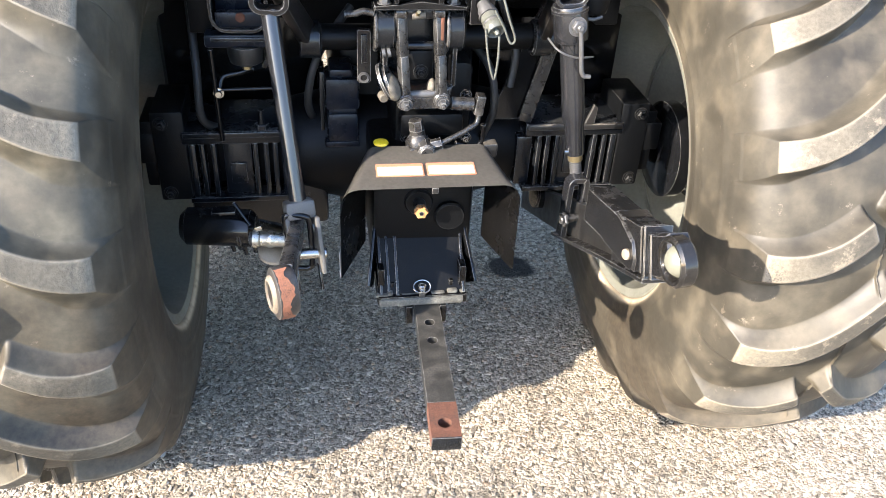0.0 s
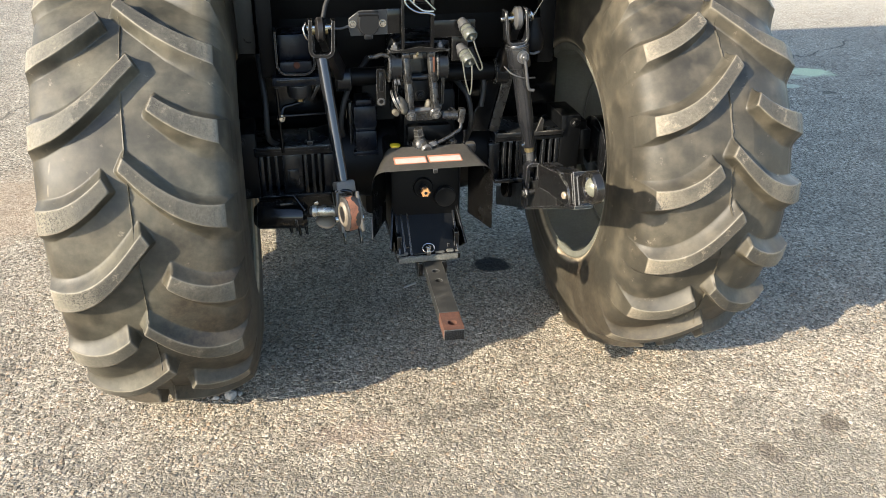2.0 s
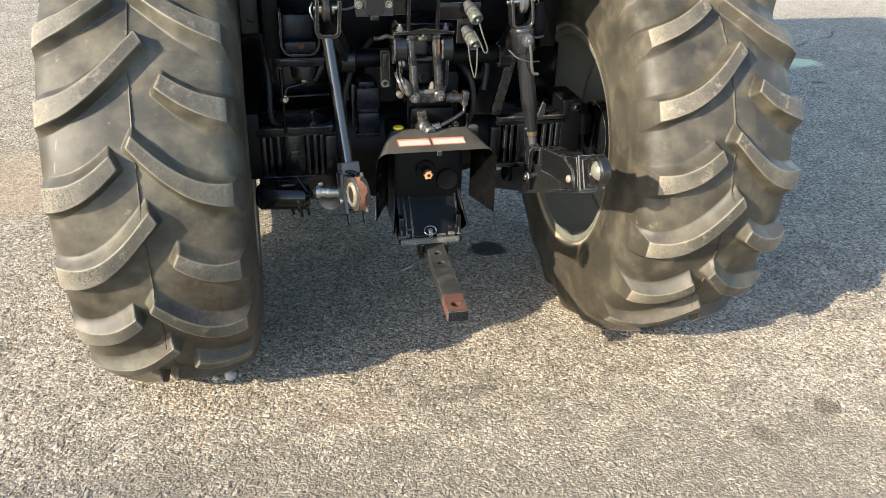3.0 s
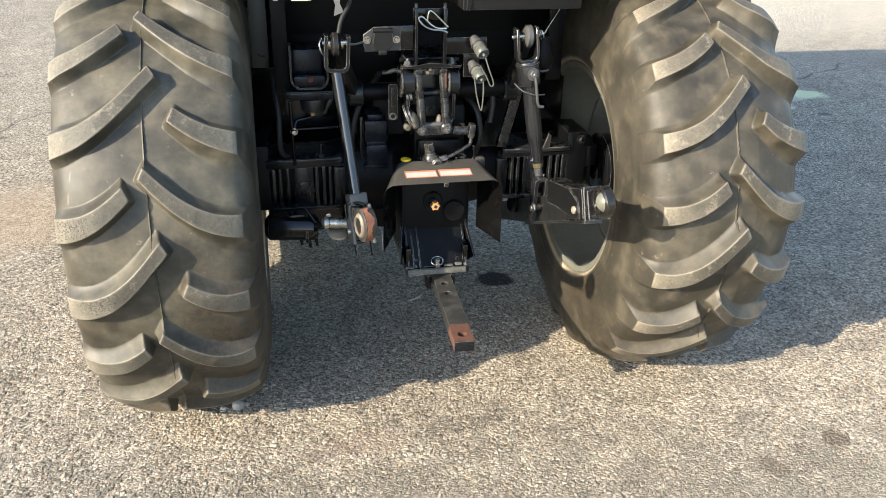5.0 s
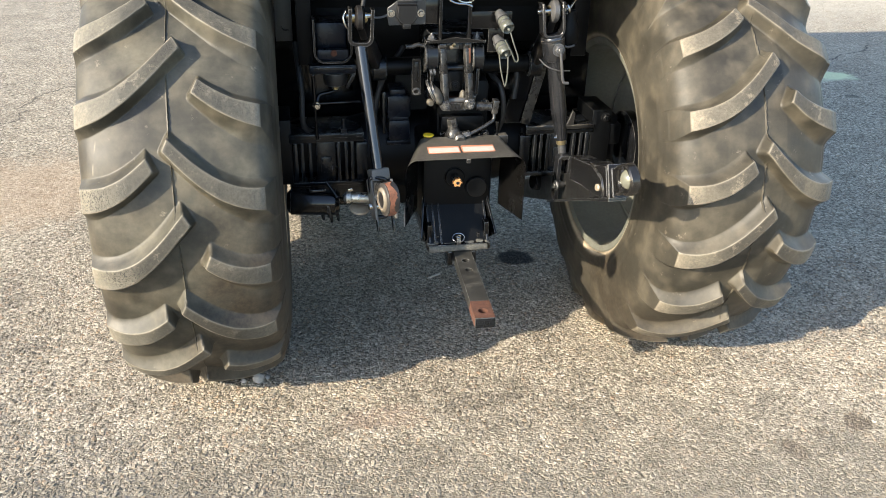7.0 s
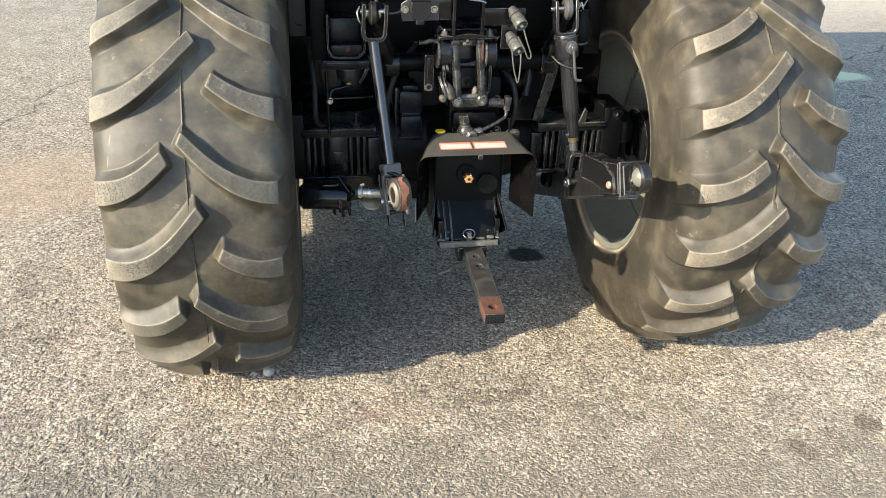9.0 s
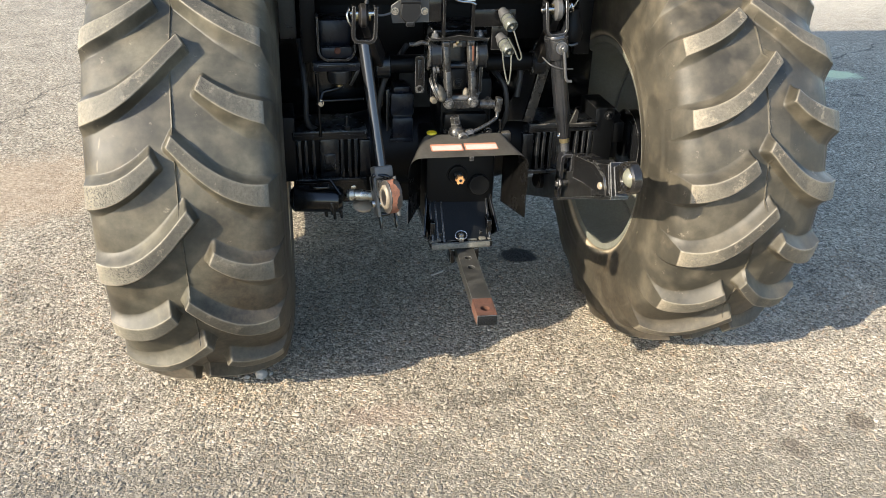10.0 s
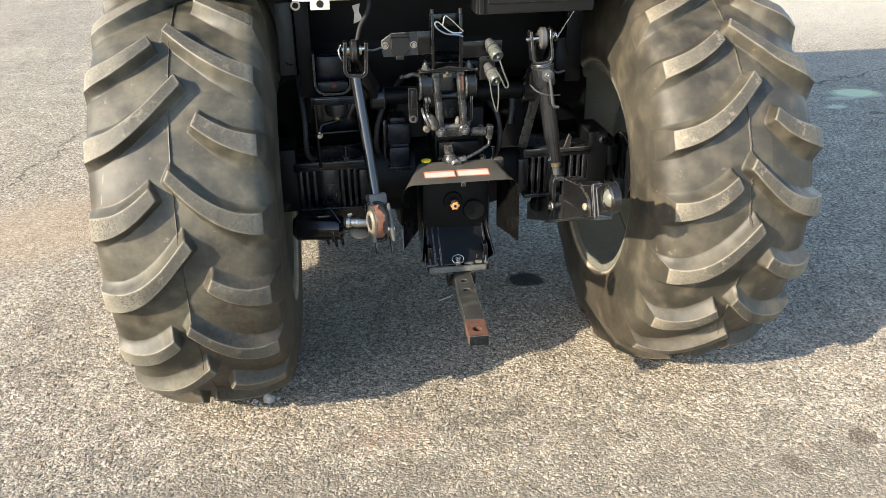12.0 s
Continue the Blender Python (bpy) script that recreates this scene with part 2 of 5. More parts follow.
    rough = calc(t, "ADD", ramp(t, cloud, 0.3, 0.75, (0.44, 0.44, 0.44), (0.68, 0.68, 0.68)), calc(t, "MULTIPLY", top, 0.15))
    t.links.new(rough, b.inputs["Roughness"])
    b.inputs["Specular IOR Level"].default_value = 0.45
    h = calc(t, "ADD", calc(t, "MULTIPLY", fine, calc(t, "MULTIPLY_ADD", top, 0.7, 0.12)), calc(t, "MULTIPLY", pits, calc(t, "MULTIPLY", top, -0.7)))
    h = calc(t, "ADD", h, calc(t, "MULTIPLY", chips, calc(t, "MULTIPLY_ADD", top, 0.5, 0.3)))
    bump(t, b, h, 0.5, 0.003)
    return m


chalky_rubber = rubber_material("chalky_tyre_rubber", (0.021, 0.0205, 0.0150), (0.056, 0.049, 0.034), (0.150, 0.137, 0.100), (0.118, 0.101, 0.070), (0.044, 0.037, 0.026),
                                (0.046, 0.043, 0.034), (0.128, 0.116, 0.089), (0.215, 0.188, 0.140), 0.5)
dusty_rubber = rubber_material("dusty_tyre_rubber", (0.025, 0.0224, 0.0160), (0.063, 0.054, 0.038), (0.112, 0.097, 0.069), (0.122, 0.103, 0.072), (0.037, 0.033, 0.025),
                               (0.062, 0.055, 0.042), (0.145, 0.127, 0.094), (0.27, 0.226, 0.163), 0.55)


def stained(t, col, xyz, ragged_by):
    """Oil, dust, paint and broad darker or paler tones on the yard, each with a ragged outline."""
    ragged = calc(t, "MULTIPLY", calc(t, "SUBTRACT", ragged_by, 0.5), 1.3)
    for x, y, rx, ry, tint, strength, soft in STAINS_AND_TONES:
        dx = calc(t, "DIVIDE", calc(t, "SUBTRACT", xyz.outputs[0], x), rx)
        dy = calc(t, "DIVIDE", calc(t, "SUBTRACT", xyz.outputs[1], y), ry)
        d = calc(t, "ADD", calc(t, "SQRT", calc(t, "ADD", calc(t, "MULTIPLY", dx, dx), calc(t, "MULTIPLY", dy, dy))), ragged)
        f = ramp(t, d, 1.0 - soft, 1.0 + soft, (1, 1, 1), (0, 0, 0))
        col = mix(t, calc(t, "MULTIPLY", f, strength), col, tint)
    return col


def stone_material():
    """Stones of many tones, from grey to cream, with the yard's stains over them."""
    m, t, b = material("exposed_stones", (0.4, 0.36, 0.3), 0.9)
    b.inputs["Specular IOR Level"].default_value = 0.3
    geo = t.nodes.new("ShaderNodeNewGeometry")
    pos, own = geo.outputs["Position"], geo.outputs["Random Per Island"]
    col = mix(t, ramp(t, own, 0.0, 1.0), (0.15, 0.134, 0.110), (0.585, 0.53, 0.445))
    tint = calc(t, "FRACT", calc(t, "MULTIPLY", own, 37.0))
    col = mix(t, ramp(t, tint, 0.86, 0.98), col, (0.40, 0.30, 0.215))
    grit = noise_tex(t, 420, 3, 0.7, pos).outputs["Fac"]
    mid = noise_tex(t, 7, 5, 0.65, pos).outputs["Fac"]
    broad = noise_tex(t, 1.3, 5, 0.6, pos).outputs["Fac"]
    col = mix(t, 1.0, col, ramp(t, grit, 0.3, 0.7, (0.72, 0.72, 0.72), (1.2, 1.2, 1.2)), "MULTIPLY")
    col = mix(t, 1.0, col, ramp(t, mid, 0.3, 0.7, (0.66, 0.65, 0.63), (1.12, 1.10, 1.06)), "MULTIPLY")
    col = mix(t, 1.0, col, ramp(t, broad, 0.3, 0.7, (0.76, 0.75, 0.73), (0.97, 0.955, 0.925)), "MULTIPLY")
    xyz = t.nodes.new("ShaderNodeSeparateXYZ")
    t.links.new(pos, xyz.inputs[0])
    t.links.new(stained(t, col, xyz, mid), b.inputs["Base Color"])
    bump(t, b, grit, 0.4, 0.001)
    return m


def ground_material():
    """Weathered asphalt: pale exposed stones in a darker binder, stains with their own outlines."""
    m, t, b = material("weathered_asphalt", (0.3, 0.28, 0.25), 0.95)
    b.inputs["Specular IOR Level"].default_value = 0.12
    pos = t.nodes.new("ShaderNodeNewGeometry").outputs["Position"]
    warp = noise_tex(t, 150, 2, 0.5, pos)
    off = t.nodes.new("ShaderNodeVectorMath")
    off.operation = "MULTIPLY_ADD"
    t.links.new(warp.outputs["Color"], off.inputs[0])
    off.inputs[1].default_value = (0.010, 0.010, 0.0)
    t.links.new(pos, off.inputs[2])
    v = node(t, "ShaderNodeTexVoronoi", Scale=105.0)
    v2 = node(t, "ShaderNodeTexVoronoi", Scale=240.0)
    edge = node(t, "ShaderNodeTexVoronoi", Scale=105.0)
    edge.feature = "DISTANCE_TO_EDGE"
    for x in (v, v2, edge):
        t.links.new(off.outputs[0], x.inputs["Vector"])
    tone = t.nodes.new("ShaderNodeSeparateColor")
    t.links.new(v.outputs["Color"], tone.inputs[0])
    tone2 = t.nodes.new("ShaderNodeSeparateColor")
    t.links.new(v2.outputs["Color"], tone2.inputs[0])
    broad = noise_tex(t, 1.3, 5, 0.6, pos).outputs["Fac"]
    mid = noise_tex(t, 7, 5, 0.65, pos).outputs["Fac"]
    grit = noise_tex(t, 420, 3, 0.7, pos).outputs["Fac"]
    crumb = noise_tex(t, 60, 4, 0.7, pos).outputs["Fac"]
    stone = mix(t, ramp(t, tone.outputs[0], 0.05, 0.95), (0.23, 0.205, 0.168), (0.76, 0.69, 0.58))
    stone = mix(t, ramp(t, tone.outputs[1], 0.84, 0.97), stone, (0.46, 0.36, 0.27))
    small = mix(t, ramp(t, tone2.outputs[0], 0.05, 0.95), (0.20, 0.18, 0.148), (0.68, 0.615, 0.515))
    col = mix(t, ramp(t, tone.outputs[2], 0.45, 0.55), stone, small)
    crevice = ramp(t, calc(t, "ADD", edge.outputs["Distance"], calc(t, "MULTIPLY", calc(t, "SUBTRACT", crumb, 0.42), 0.9)), 0.0, 0.11)
    col = mix(t, crevice, (0.105, 0.094, 0.077), col)
    col = mix(t, 1.0, col, ramp(t, grit, 0.3, 0.7, (0.66, 0.66, 0.66), (1.25, 1.25, 1.25)), "MULTIPLY")
    col = mix(t, 1.0, col, ramp(t, crumb, 0.36, 0.64, (0.76, 0.75, 0.74), (1.18, 1.18, 1.17)), "MULTIPLY")
    col = mix(t, 1.0, col, ramp(t, mid, 0.3, 0.7, (0.78, 0.77, 0.75), (1.12, 1.10, 1.06)), "MULTIPLY")
    col = mix(t, 1.0, col, ramp(t, broad, 0.3, 0.7, (0.76, 0.75, 0.73), (0.97, 0.955, 0.925)), "MULTIPLY")
    xyz = t.nodes.new("ShaderNodeSeparateXYZ")
    t.links.new(pos, xyz.inputs[0])
    col = stained(t, col, xyz, mid)
    for x0, y0, x1, y1 in CRACKS:
        n = math.hypot(x1 - x0, y1 - y0)
        ux, uy = (x1 - x0) / n, (y1 - y0) / n
        px, py = calc(t, "SUBTRACT", xyz.outputs[0], x0), calc(t, "SUBTRACT", xyz.outputs[1], y0)
        along = calc(t, "ADD", calc(t, "MULTIPLY", px, ux), calc(t, "MULTIPLY", py, uy))
        across = calc(t, "SUBTRACT", calc(t, "MULTIPLY", px, uy), calc(t, "MULTIPLY", py, ux))
        across = calc(t, "ABSOLUTE", calc(t, "ADD", across, calc(t, "MULTIPLY", calc(t, "SUBTRACT", noise_tex(t, 3.5, 5, 0.6, pos).outputs["Fac"], 0.5), 0.35)))
        inside = calc(t, "MULTIPLY", calc(t, "GREATER_THAN", along, 0.0), calc(t, "LESS_THAN", along, n))
        f = calc(t, "MULTIPLY", inside, ramp(t, across, 0.004, 0.013, (1, 1, 1), (0, 0, 0)))
        col = mix(t, calc(t, "MULTIPLY", f, 0.75), col, (0.06, 0.055, 0.05))
    t.links.new(col, b.inputs["Base Color"])
    h = calc(t, "ADD", calc(t, "MULTIPLY", ramp(t, edge.outputs["Distance"], 0.0, 0.25), 0.35), calc(t, "ADD", calc(t, "MULTIPLY", tone.outputs[0], 0.6), calc(t, "MULTIPLY", crevice, 0.5)))
    h = calc(t, "ADD", h, calc(t, "ADD", calc(t, "MULTIPLY", tone2.outputs[1], 0.2), calc(t, "MULTIPLY", grit, 0.25)))
    bump(t, b, h, 0.75, 0.009)
    return m


CRACKS = [(-2.10, 3.30, -1.85, 3.78), (-2.16, 2.60, -2.02, 3.27), (3.05, 3.66, 4.6, 4.42), (-2.9, 3.1, -2.3, 3.22)]
OIL = (0.035, 0.033, 0.03)
STAINS_AND_TONES = [
    # two broad darker tones over the near ground
    (-0.1, -0.65, 2.6, 0.85, (0.18, 0.16, 0.125), 0.6, 0.5),
    (-1.25, -0.5, 1.1, 0.75, (0.18, 0.16, 0.125), 0.4, 0.5),
    (-0.25, 0.12, 0.16, 0.07, (0.30, 0.22, 0.17), 0.4, 0.5),
    (0.394, 1.045, 0.085, 0.070, OIL, 0.97, 0.22),
    (1.10, -0.28, 0.62, 0.26, (0.20, 0.178, 0.14), 0.32, 0.6),
    (1.151, -0.113, 0.048, 0.045, (0.115, 0.092, 0.068), 0.72, 0.22),
    (0.892, -0.195, 0.045, 0.055, (0.125, 0.100, 0.075), 0.65, 0.4),
    (1.00, -0.135, 0.030, 0.030, (0.125, 0.100, 0.075), 0.45, 0.4),
    (1.02, -0.205, 0.045, 0.020, (0.125, 0.105, 0.078), 0.45, 0.4),
    (0.05, 0.16, 0.14, 0.05, OIL, 0.3, 0.5),
    (-1.74, 1.98, 0.52, 0.50, (0.45, 0.325, 0.215), 0.4, 0.4),
    # broad paler tone over the far ground
    (6.0, 8.5, 6.5, 4.0, (0.62, 0.555, 0.44), 0.55, 0.5),
    (3.47, 3.51, 0.20, 0.15, (0.76, 0.82, 0.50), 0.75, 0.4),
    (3.13, 3.20, 0.09, 0.06, (0.70, 0.74, 0.52), 0.6, 0.4),
    (3.29, 3.01, 0.07, 0.05, OIL, 0.5, 0.5),
    (3.30, 3.40, 0.16, 0.06, (0.70, 0.74, 0.50), 0.4, 0.5),
]
asphalt = ground_material()
stone_mix = stone_material()


# ---------------------------------------------------------------- mesh helpers
def link_mesh(name, bm, mat, label="", smooth=False):
    me = bpy.data.meshes.new(name)
    bmesh.ops.recalc_face_normals(bm, faces=bm.faces)
    bm.to_mesh(me)
    bm.free()
    if smooth:
        me.shade_smooth()
        me.set_sharp_from_angle(angle=radians(smooth if smooth is not True else 40))
    me.materials.append(mat)
    ob = new(name, me)
    if label:
        ob["label"] = label
    return ob


def part(name, bm, mat, parent, label="", smooth=40):
    """One mesh under a thing (or under a part), with vertices given in the world."""
    ob = link_mesh(name, bm, mat, label, smooth)
    ob.parent = parent
    ob.matrix_parent_inverse = Matrix.Translation(-TRACTOR_BASE)
    if parent.parent is not None:
        ob.matrix_parent_inverse = Matrix.Identity(4)
    return ob


TRACTOR_BASE = Vector((0.0, 1.2, 0.0))


def box(c, size, bevel=0.003, turn=None, bm=None, taper=None):
    bm = bm or bmesh.new()
    made = bmesh.ops.create_cube(bm, size=1.0)["verts"]
    for v in made:
        v.co = Vector((v.co.x * size[0], v.co.y * size[1], v.co.z * size[2]))
        if taper and v.co.z > 0:
            v.co.x *= taper[0]
            v.co.y *= taper[1]
    if bevel:
        edges = list({e for v in made for e in v.link_edges})
        out = bmesh.ops.bevel(bm, geom=edges, offset=bevel, segments=2, affect="EDGES", profile=0.5)
        made = list({v for f in out["faces"] for v in f.verts} | {v for v in made if v.is_valid})
        seen, stack = set(made), list(made)
        while stack:
            for e in stack.pop().link_edges:
                for w in e.verts:
                    if w not in seen:
                        seen.add(w)
                        stack.append(w)
        made = list(seen)
    m = Matrix.Translation(c) @ (turn or Matrix.Identity(4))
    bmesh.ops.transform(bm, matrix=m, verts=made)
    return bm


def aim(p0, p1):
    return (Vector(p1) - Vector(p0)).to_track_quat("Z", "Y").to_matrix().to_4x4()


def rod(p0, p1, r0, r1=None, seg=20, bm=None, bevel=0.0):
    """A round bar between two points."""
    bm = bm or bmesh.new()
    r1 = r0 if r1 is None else r1
    p0, p1 = Vector(p0), Vector(p1)
    L = (p1 - p0).length
    rings = [(0, r0), (L, r1)]
    if bevel:
        rings = [(0, r0 - bevel), (bevel, r0), (L - bevel, r1), (L, r1 - bevel)]
    return lathe(rings, Matrix.Translation(p0) @ aim(p0, p1), seg, bm)


def lathe(rings, m, seg=24, bm=None, closed=False):
    """Turns (height, radius) rings about the z axis of m."""
    bm = bm or bmesh.new()
    loops = []
    for h, r in rings:
        loops.append([bm.verts.new(m @ Vector((r * math.cos(2 * math.pi * i / seg), r * math.sin(2 * math.pi * i / seg), h))) for i in range(seg)])
    for a, b in zip(loops, loops[1:] + ([loops[0]] if closed else [])):
        for i in range(seg):
            bm.faces.new((a[i], a[(i + 1) % seg], b[(i + 1) % seg], b[i]))
    if not closed:
        bm.faces.new(loops[0][::-1])
        bm.faces.new(loops[-1])
    return bm


def smooth_line(points, n=6):
    p = [Vector(q) for q in points]
    p = [2 * p[0] - p[1], *p, 2 * p[-1] - p[-2]]
    out = []
    for a, b, c, d in zip(p, p[1:], p[2:], p[3:]):
        for i in range(n):
            u = i / n
            out.append(0.5 * (2 * b + (c - a) * u + (2 * a - 5 * b + 4 * c - d) * u * u + (3 * b - a - 3 * c + d) * u ** 3))
    return out + [p[-2]]


def hose(points, r, seg=10, n=6, bm=None):
    """A round tube through points."""
    bm = bm or bmesh.new()
    line = smooth_line(points, n) if n > 1 else [Vector(q) for q in points]
    loops, side = [], None
    for i, p in enumerate(line):
        d = (line[min(i + 1, len(line) - 1)] - line[max(i - 1, 0)]).normalized()
        if side is None:
            side = d.orthogonal().normalized()
        side = (side - d * side.dot(d)).normalized()
        up = d.cross(side)
        loops.append([bm.verts.new(p + r * (math.cos(2 * math.pi * k / seg) * side + math.sin(2 * math.pi * k / seg) * up)) for k in range(seg)])
    for a, b in zip(loops, loops[1:]):
        for k in range(seg):
            bm.faces.new((a[k], a[(k + 1) % seg], b[(k + 1) % seg], b[k]))
    bm.faces.new(loops[0][::-1])
    bm.faces.new(loops[-1])
    return bm


def plate(outline, thick, m, bevel=0.0015, bm=None):
    """A flat piece: an outline in the xy plane of m, with thickness along its z."""
    bm = bm or bmesh.new()
    lo = [bm.verts.new(m @ Vector((x, y, -thick / 2))) for x, y in outline]
    hi = [bm.verts.new(m @ Vector((x, y, thick / 2))) for x, y in outline]
    n = len(outline)
    rim = [bm.faces.new((lo[i], lo[(i + 1) % n], hi[(i + 1) % n], hi[i])) for i in range(n)]
    a, b = bm.faces.new(lo[::-1]), bm.faces.new(hi)
    if bevel:
        bmesh.ops.bevel(bm, geom=list(a.edges) + list(b.edges), offset=bevel, segments=1, affect="EDGES")
    return bm


def rounded(w, h, r, n=5):
    out = []
    for cx, cy, a0 in ((w / 2 - r, h / 2 - r, 0), (-w / 2 + r, h / 2 - r, 90), (-w / 2 + r, -h / 2 + r, 180), (w / 2 - r, -h / 2 + r, 270)):
        for i in range(n + 1):
            a = radians(a0 + 90 * i / n)
            out.append((cx + r * math.cos(a), cy + r * math.sin(a)))
    return out




def upright(x, y, z):
    return pose(x, y, z, 90, 0, 0)


def bolt(p, axis, r=0.011, h=0.008, stud=0.5, bm=None):
    """A hexagon head (or nut) with a washer and a stub of thread."""
    bm = bm or bmesh.new()
    m = Matrix.Translation(p) @ Vector(axis).to_track_quat("Z", "Y").to_matrix().to_4x4()
    lathe([(0, r * 1.35), (0.002, r * 1.35)], m, 18, bm)
    lathe([(0.002, r), (h, r), (h + 0.002, r * 0.8)], m, 6, bm)
    if stud:
        lathe([(h, r * stud), (h + 0.007, r * stud), (h + 0.009, r * stud * 0.7)], m, 12, bm)
    return bm


def holed_bar(width, thick, length, holes, m, bm=None):
    """A flat bar along y with round holes through it: cells with a hole, joined by plain lengths."""
    bm = bm or bmesh.new()
    hw, cell = width / 2, width / 2
    cuts, y = [], 0.0
    for c, r in sorted(holes):
        cuts += [("bar", y, c - cell), ("hole", c, r)]
        y = c + cell
    cuts.append(("bar", y, length))
    n = 16
    for kind, a, b in cuts:
        if kind == "bar":
            if b - a < 1e-5:
                continue
            outline = [(-hw, a), (hw, a), (hw, b), (-hw, b)]
            for z, flip in ((-thick / 2, True), (thick / 2, False)):
                vs = [bm.verts.new(m @ Vector((x, yy, z))) for x, yy in outline]
                bm.faces.new(vs[::-1] if flip else vs)
            for x in (-hw, hw):
                vs = [bm.verts.new(m @ Vector(q)) for q in ((x, a, -thick / 2), (x, b, -thick / 2), (x, b, thick / 2), (x, a, thick / 2))]
                bm.faces.new(vs)
        else:
            inner, outer = [], []
            for z in (-thick / 2, thick / 2):
                ri, ro = [], []
                for i in range(n):
                    t = 2 * math.pi * i / n
                    cx, cy = math.cos(t), math.sin(t)
                    k = cell / max(abs(cx), abs(cy))
                    ri.append(bm.verts.new(m @ Vector((b * cx, a + b * cy, z))))
                    ro.append(bm.verts.new(m @ Vector((k * cx, a + k * cy, z))))
                inner.append(ri)
                outer.append(ro)
                for i in range(n):
                    bm.faces.new((ri[i], ro[i], ro[(i + 1) % n], ri[(i + 1) % n]))
            for i in range(n):
                j = (i + 1) % n
                bm.faces.new((inner[0][i], inner[0][j], inner[1][j], inner[1][i]))
                t = 2 * math.pi * (i + 0.5) / n
                if abs(math.cos(t)) > abs(math.sin(t)):
                    bm.faces.new((outer[0][i], outer[0][j], outer[1][j], outer[1][i]))
    for yy in (0.0, length):
        bm.faces.new([bm.verts.new(m @ Vector(q)) for q in ((-hw, yy, -thick / 2), (hw, yy, -thick / 2), (hw, yy, thick / 2), (-hw, yy, thick / 2))])
    bmesh.ops.remove_doubles(bm, verts=bm.verts, dist=1e-5)
    return bm


# ---------------------------------------------------------------- ground
def build_ground():
    bm = bmesh.new()
    xs = [-3000, -300, -40, -10, -4, -2, 0, 2, 4, 10, 40, 300, 3000]
    grid = [[bm.verts.new((x, y, 0.0)) for x in xs] for y in xs]
    for r0, r1 in zip(grid, grid[1:]):
        for i in range(len(xs) - 1):
            bm.faces.new((r0[i], r0[i + 1], r1[i + 1], r1[i]))
    ob = link_mesh("ground", bm, asphalt)
    return tagged(ob, "weathered pale asphalt yard with exposed stones and oil stains", "ground", kind="structure")


build_ground()


def build_stones():
    """Stones that stand proud of the worn binder: low six-sided lumps of uneven size and tilt, thinner away from the wheels."""
    rng = np.random.RandomState(12)
    step = 0.0098
    gx, gy = np.meshgrid(np.arange(-1.75, 1.95, step), np.arange(-0.85, 1.50, step), indexing="ij")
    cx = (gx + rng.uniform(-0.45, 0.45, gx.shape) * step).ravel()
    cy = (gy + rng.uniform(-0.45, 0.45, gy.shape) * step).ravel()
    reach = np.clip(np.minimum((1.50 - cy) / 0.5, np.minimum((cx + 1.75) / 0.3, (1.95 - cx) / 0.3)), 0, 1)
    keep = rng.uniform(0, 1, cx.shape) < 0.74 * reach
    cx, cy = cx[keep], cy[keep]
    n, k = len(cx), 6
    size = np.clip(rng.lognormal(math.log(0.0047), 0.30, n), 0.0022, 0.0088)
    flat = rng.uniform(0.62, 1.0, n)
    turn = rng.uniform(0, math.pi, n)
    high = size * rng.uniform(0.22, 0.55, n)
    lean_x, lean_y = rng.uniform(-0.28, 0.28, (2, n))
    verts = np.zeros((n, 2 * k, 3))
    for j in range(k):
        a = 2 * math.pi * (j + rng.uniform(-0.3, 0.3, n)) / k
        r = size * rng.uniform(0.78, 1.15, n)
        u, v = r * np.cos(a), r * np.sin(a) * flat
        x, y = u * np.cos(turn) - v * np.sin(turn), u * np.sin(turn) + v * np.cos(turn)
        q = rng.uniform(0.62, 0.82, n)
        verts[:, j] = np.stack([cx + x, cy + y, np.full(n, -0.0008)], -1)
        verts[:, k + j] = np.stack([cx + x * q, cy + y * q, high + (x * lean_x + y * lean_y) * q], -1)
    base = (np.arange(n) * 2 * k)[:, None]
    quads = [np.concatenate([base + j, base + (j + 1) % k, base + k + (j + 1) % k, base + k + j], 1) for j in range(k)]
    faces = np.concatenate(quads).tolist() + (base + np.arange(k, 2 * k)[None, :]).tolist()
    me = bpy.data.meshes.new("exposed_stones")
    me.from_pydata(verts.reshape(-1, 3).tolist(), [], faces)
    me.materials.append(stone_mix)
    return tagged(new("exposed_stones", me), "pale grey and cream stones standing proud of the worn asphalt", "gravel", kind="stuff")


build_stones()

# ---------------------------------------------------------------- tractor
tractor = tagged(new("tractor"), "black tractor with dusty cleated rear tyres and a three-point hitch", "tractor")
tractor.location = TRACTOR_BASE

AXLE_Y, AXLE_Z, WHEEL_X = 0.615, 0.635, 0.737
LUG = 0.036                        # height of the tread bars


def tyre_profile():
    """Half the section, centre to bead: (offset from the middle, radius)."""
    pts = [(0, 0.618), (0.03, 0.6178), (0.06, 0.617), (0.09, 0.6145), (0.12, 0.611), (0.15, 0.6055), (0.18, 0.597), (0.202, 0.584), (0.219, 0.562), (0.231, 0.522), (0.237, 0.485), (0.240, 0.452),
           (0.241, 0.418), (0.240, 0.388), (0.236, 0.362), (0.226, 0.348), (0.205, 0.340), (0.185, 0.334)]
    line = smooth_line([(a, b, 0) for a, b in pts[:10]], 17)[:-1] + smooth_line([(a, b, 0) for a, b in pts[9:]], 5)
    return [(p.x, p.y) for p in line]


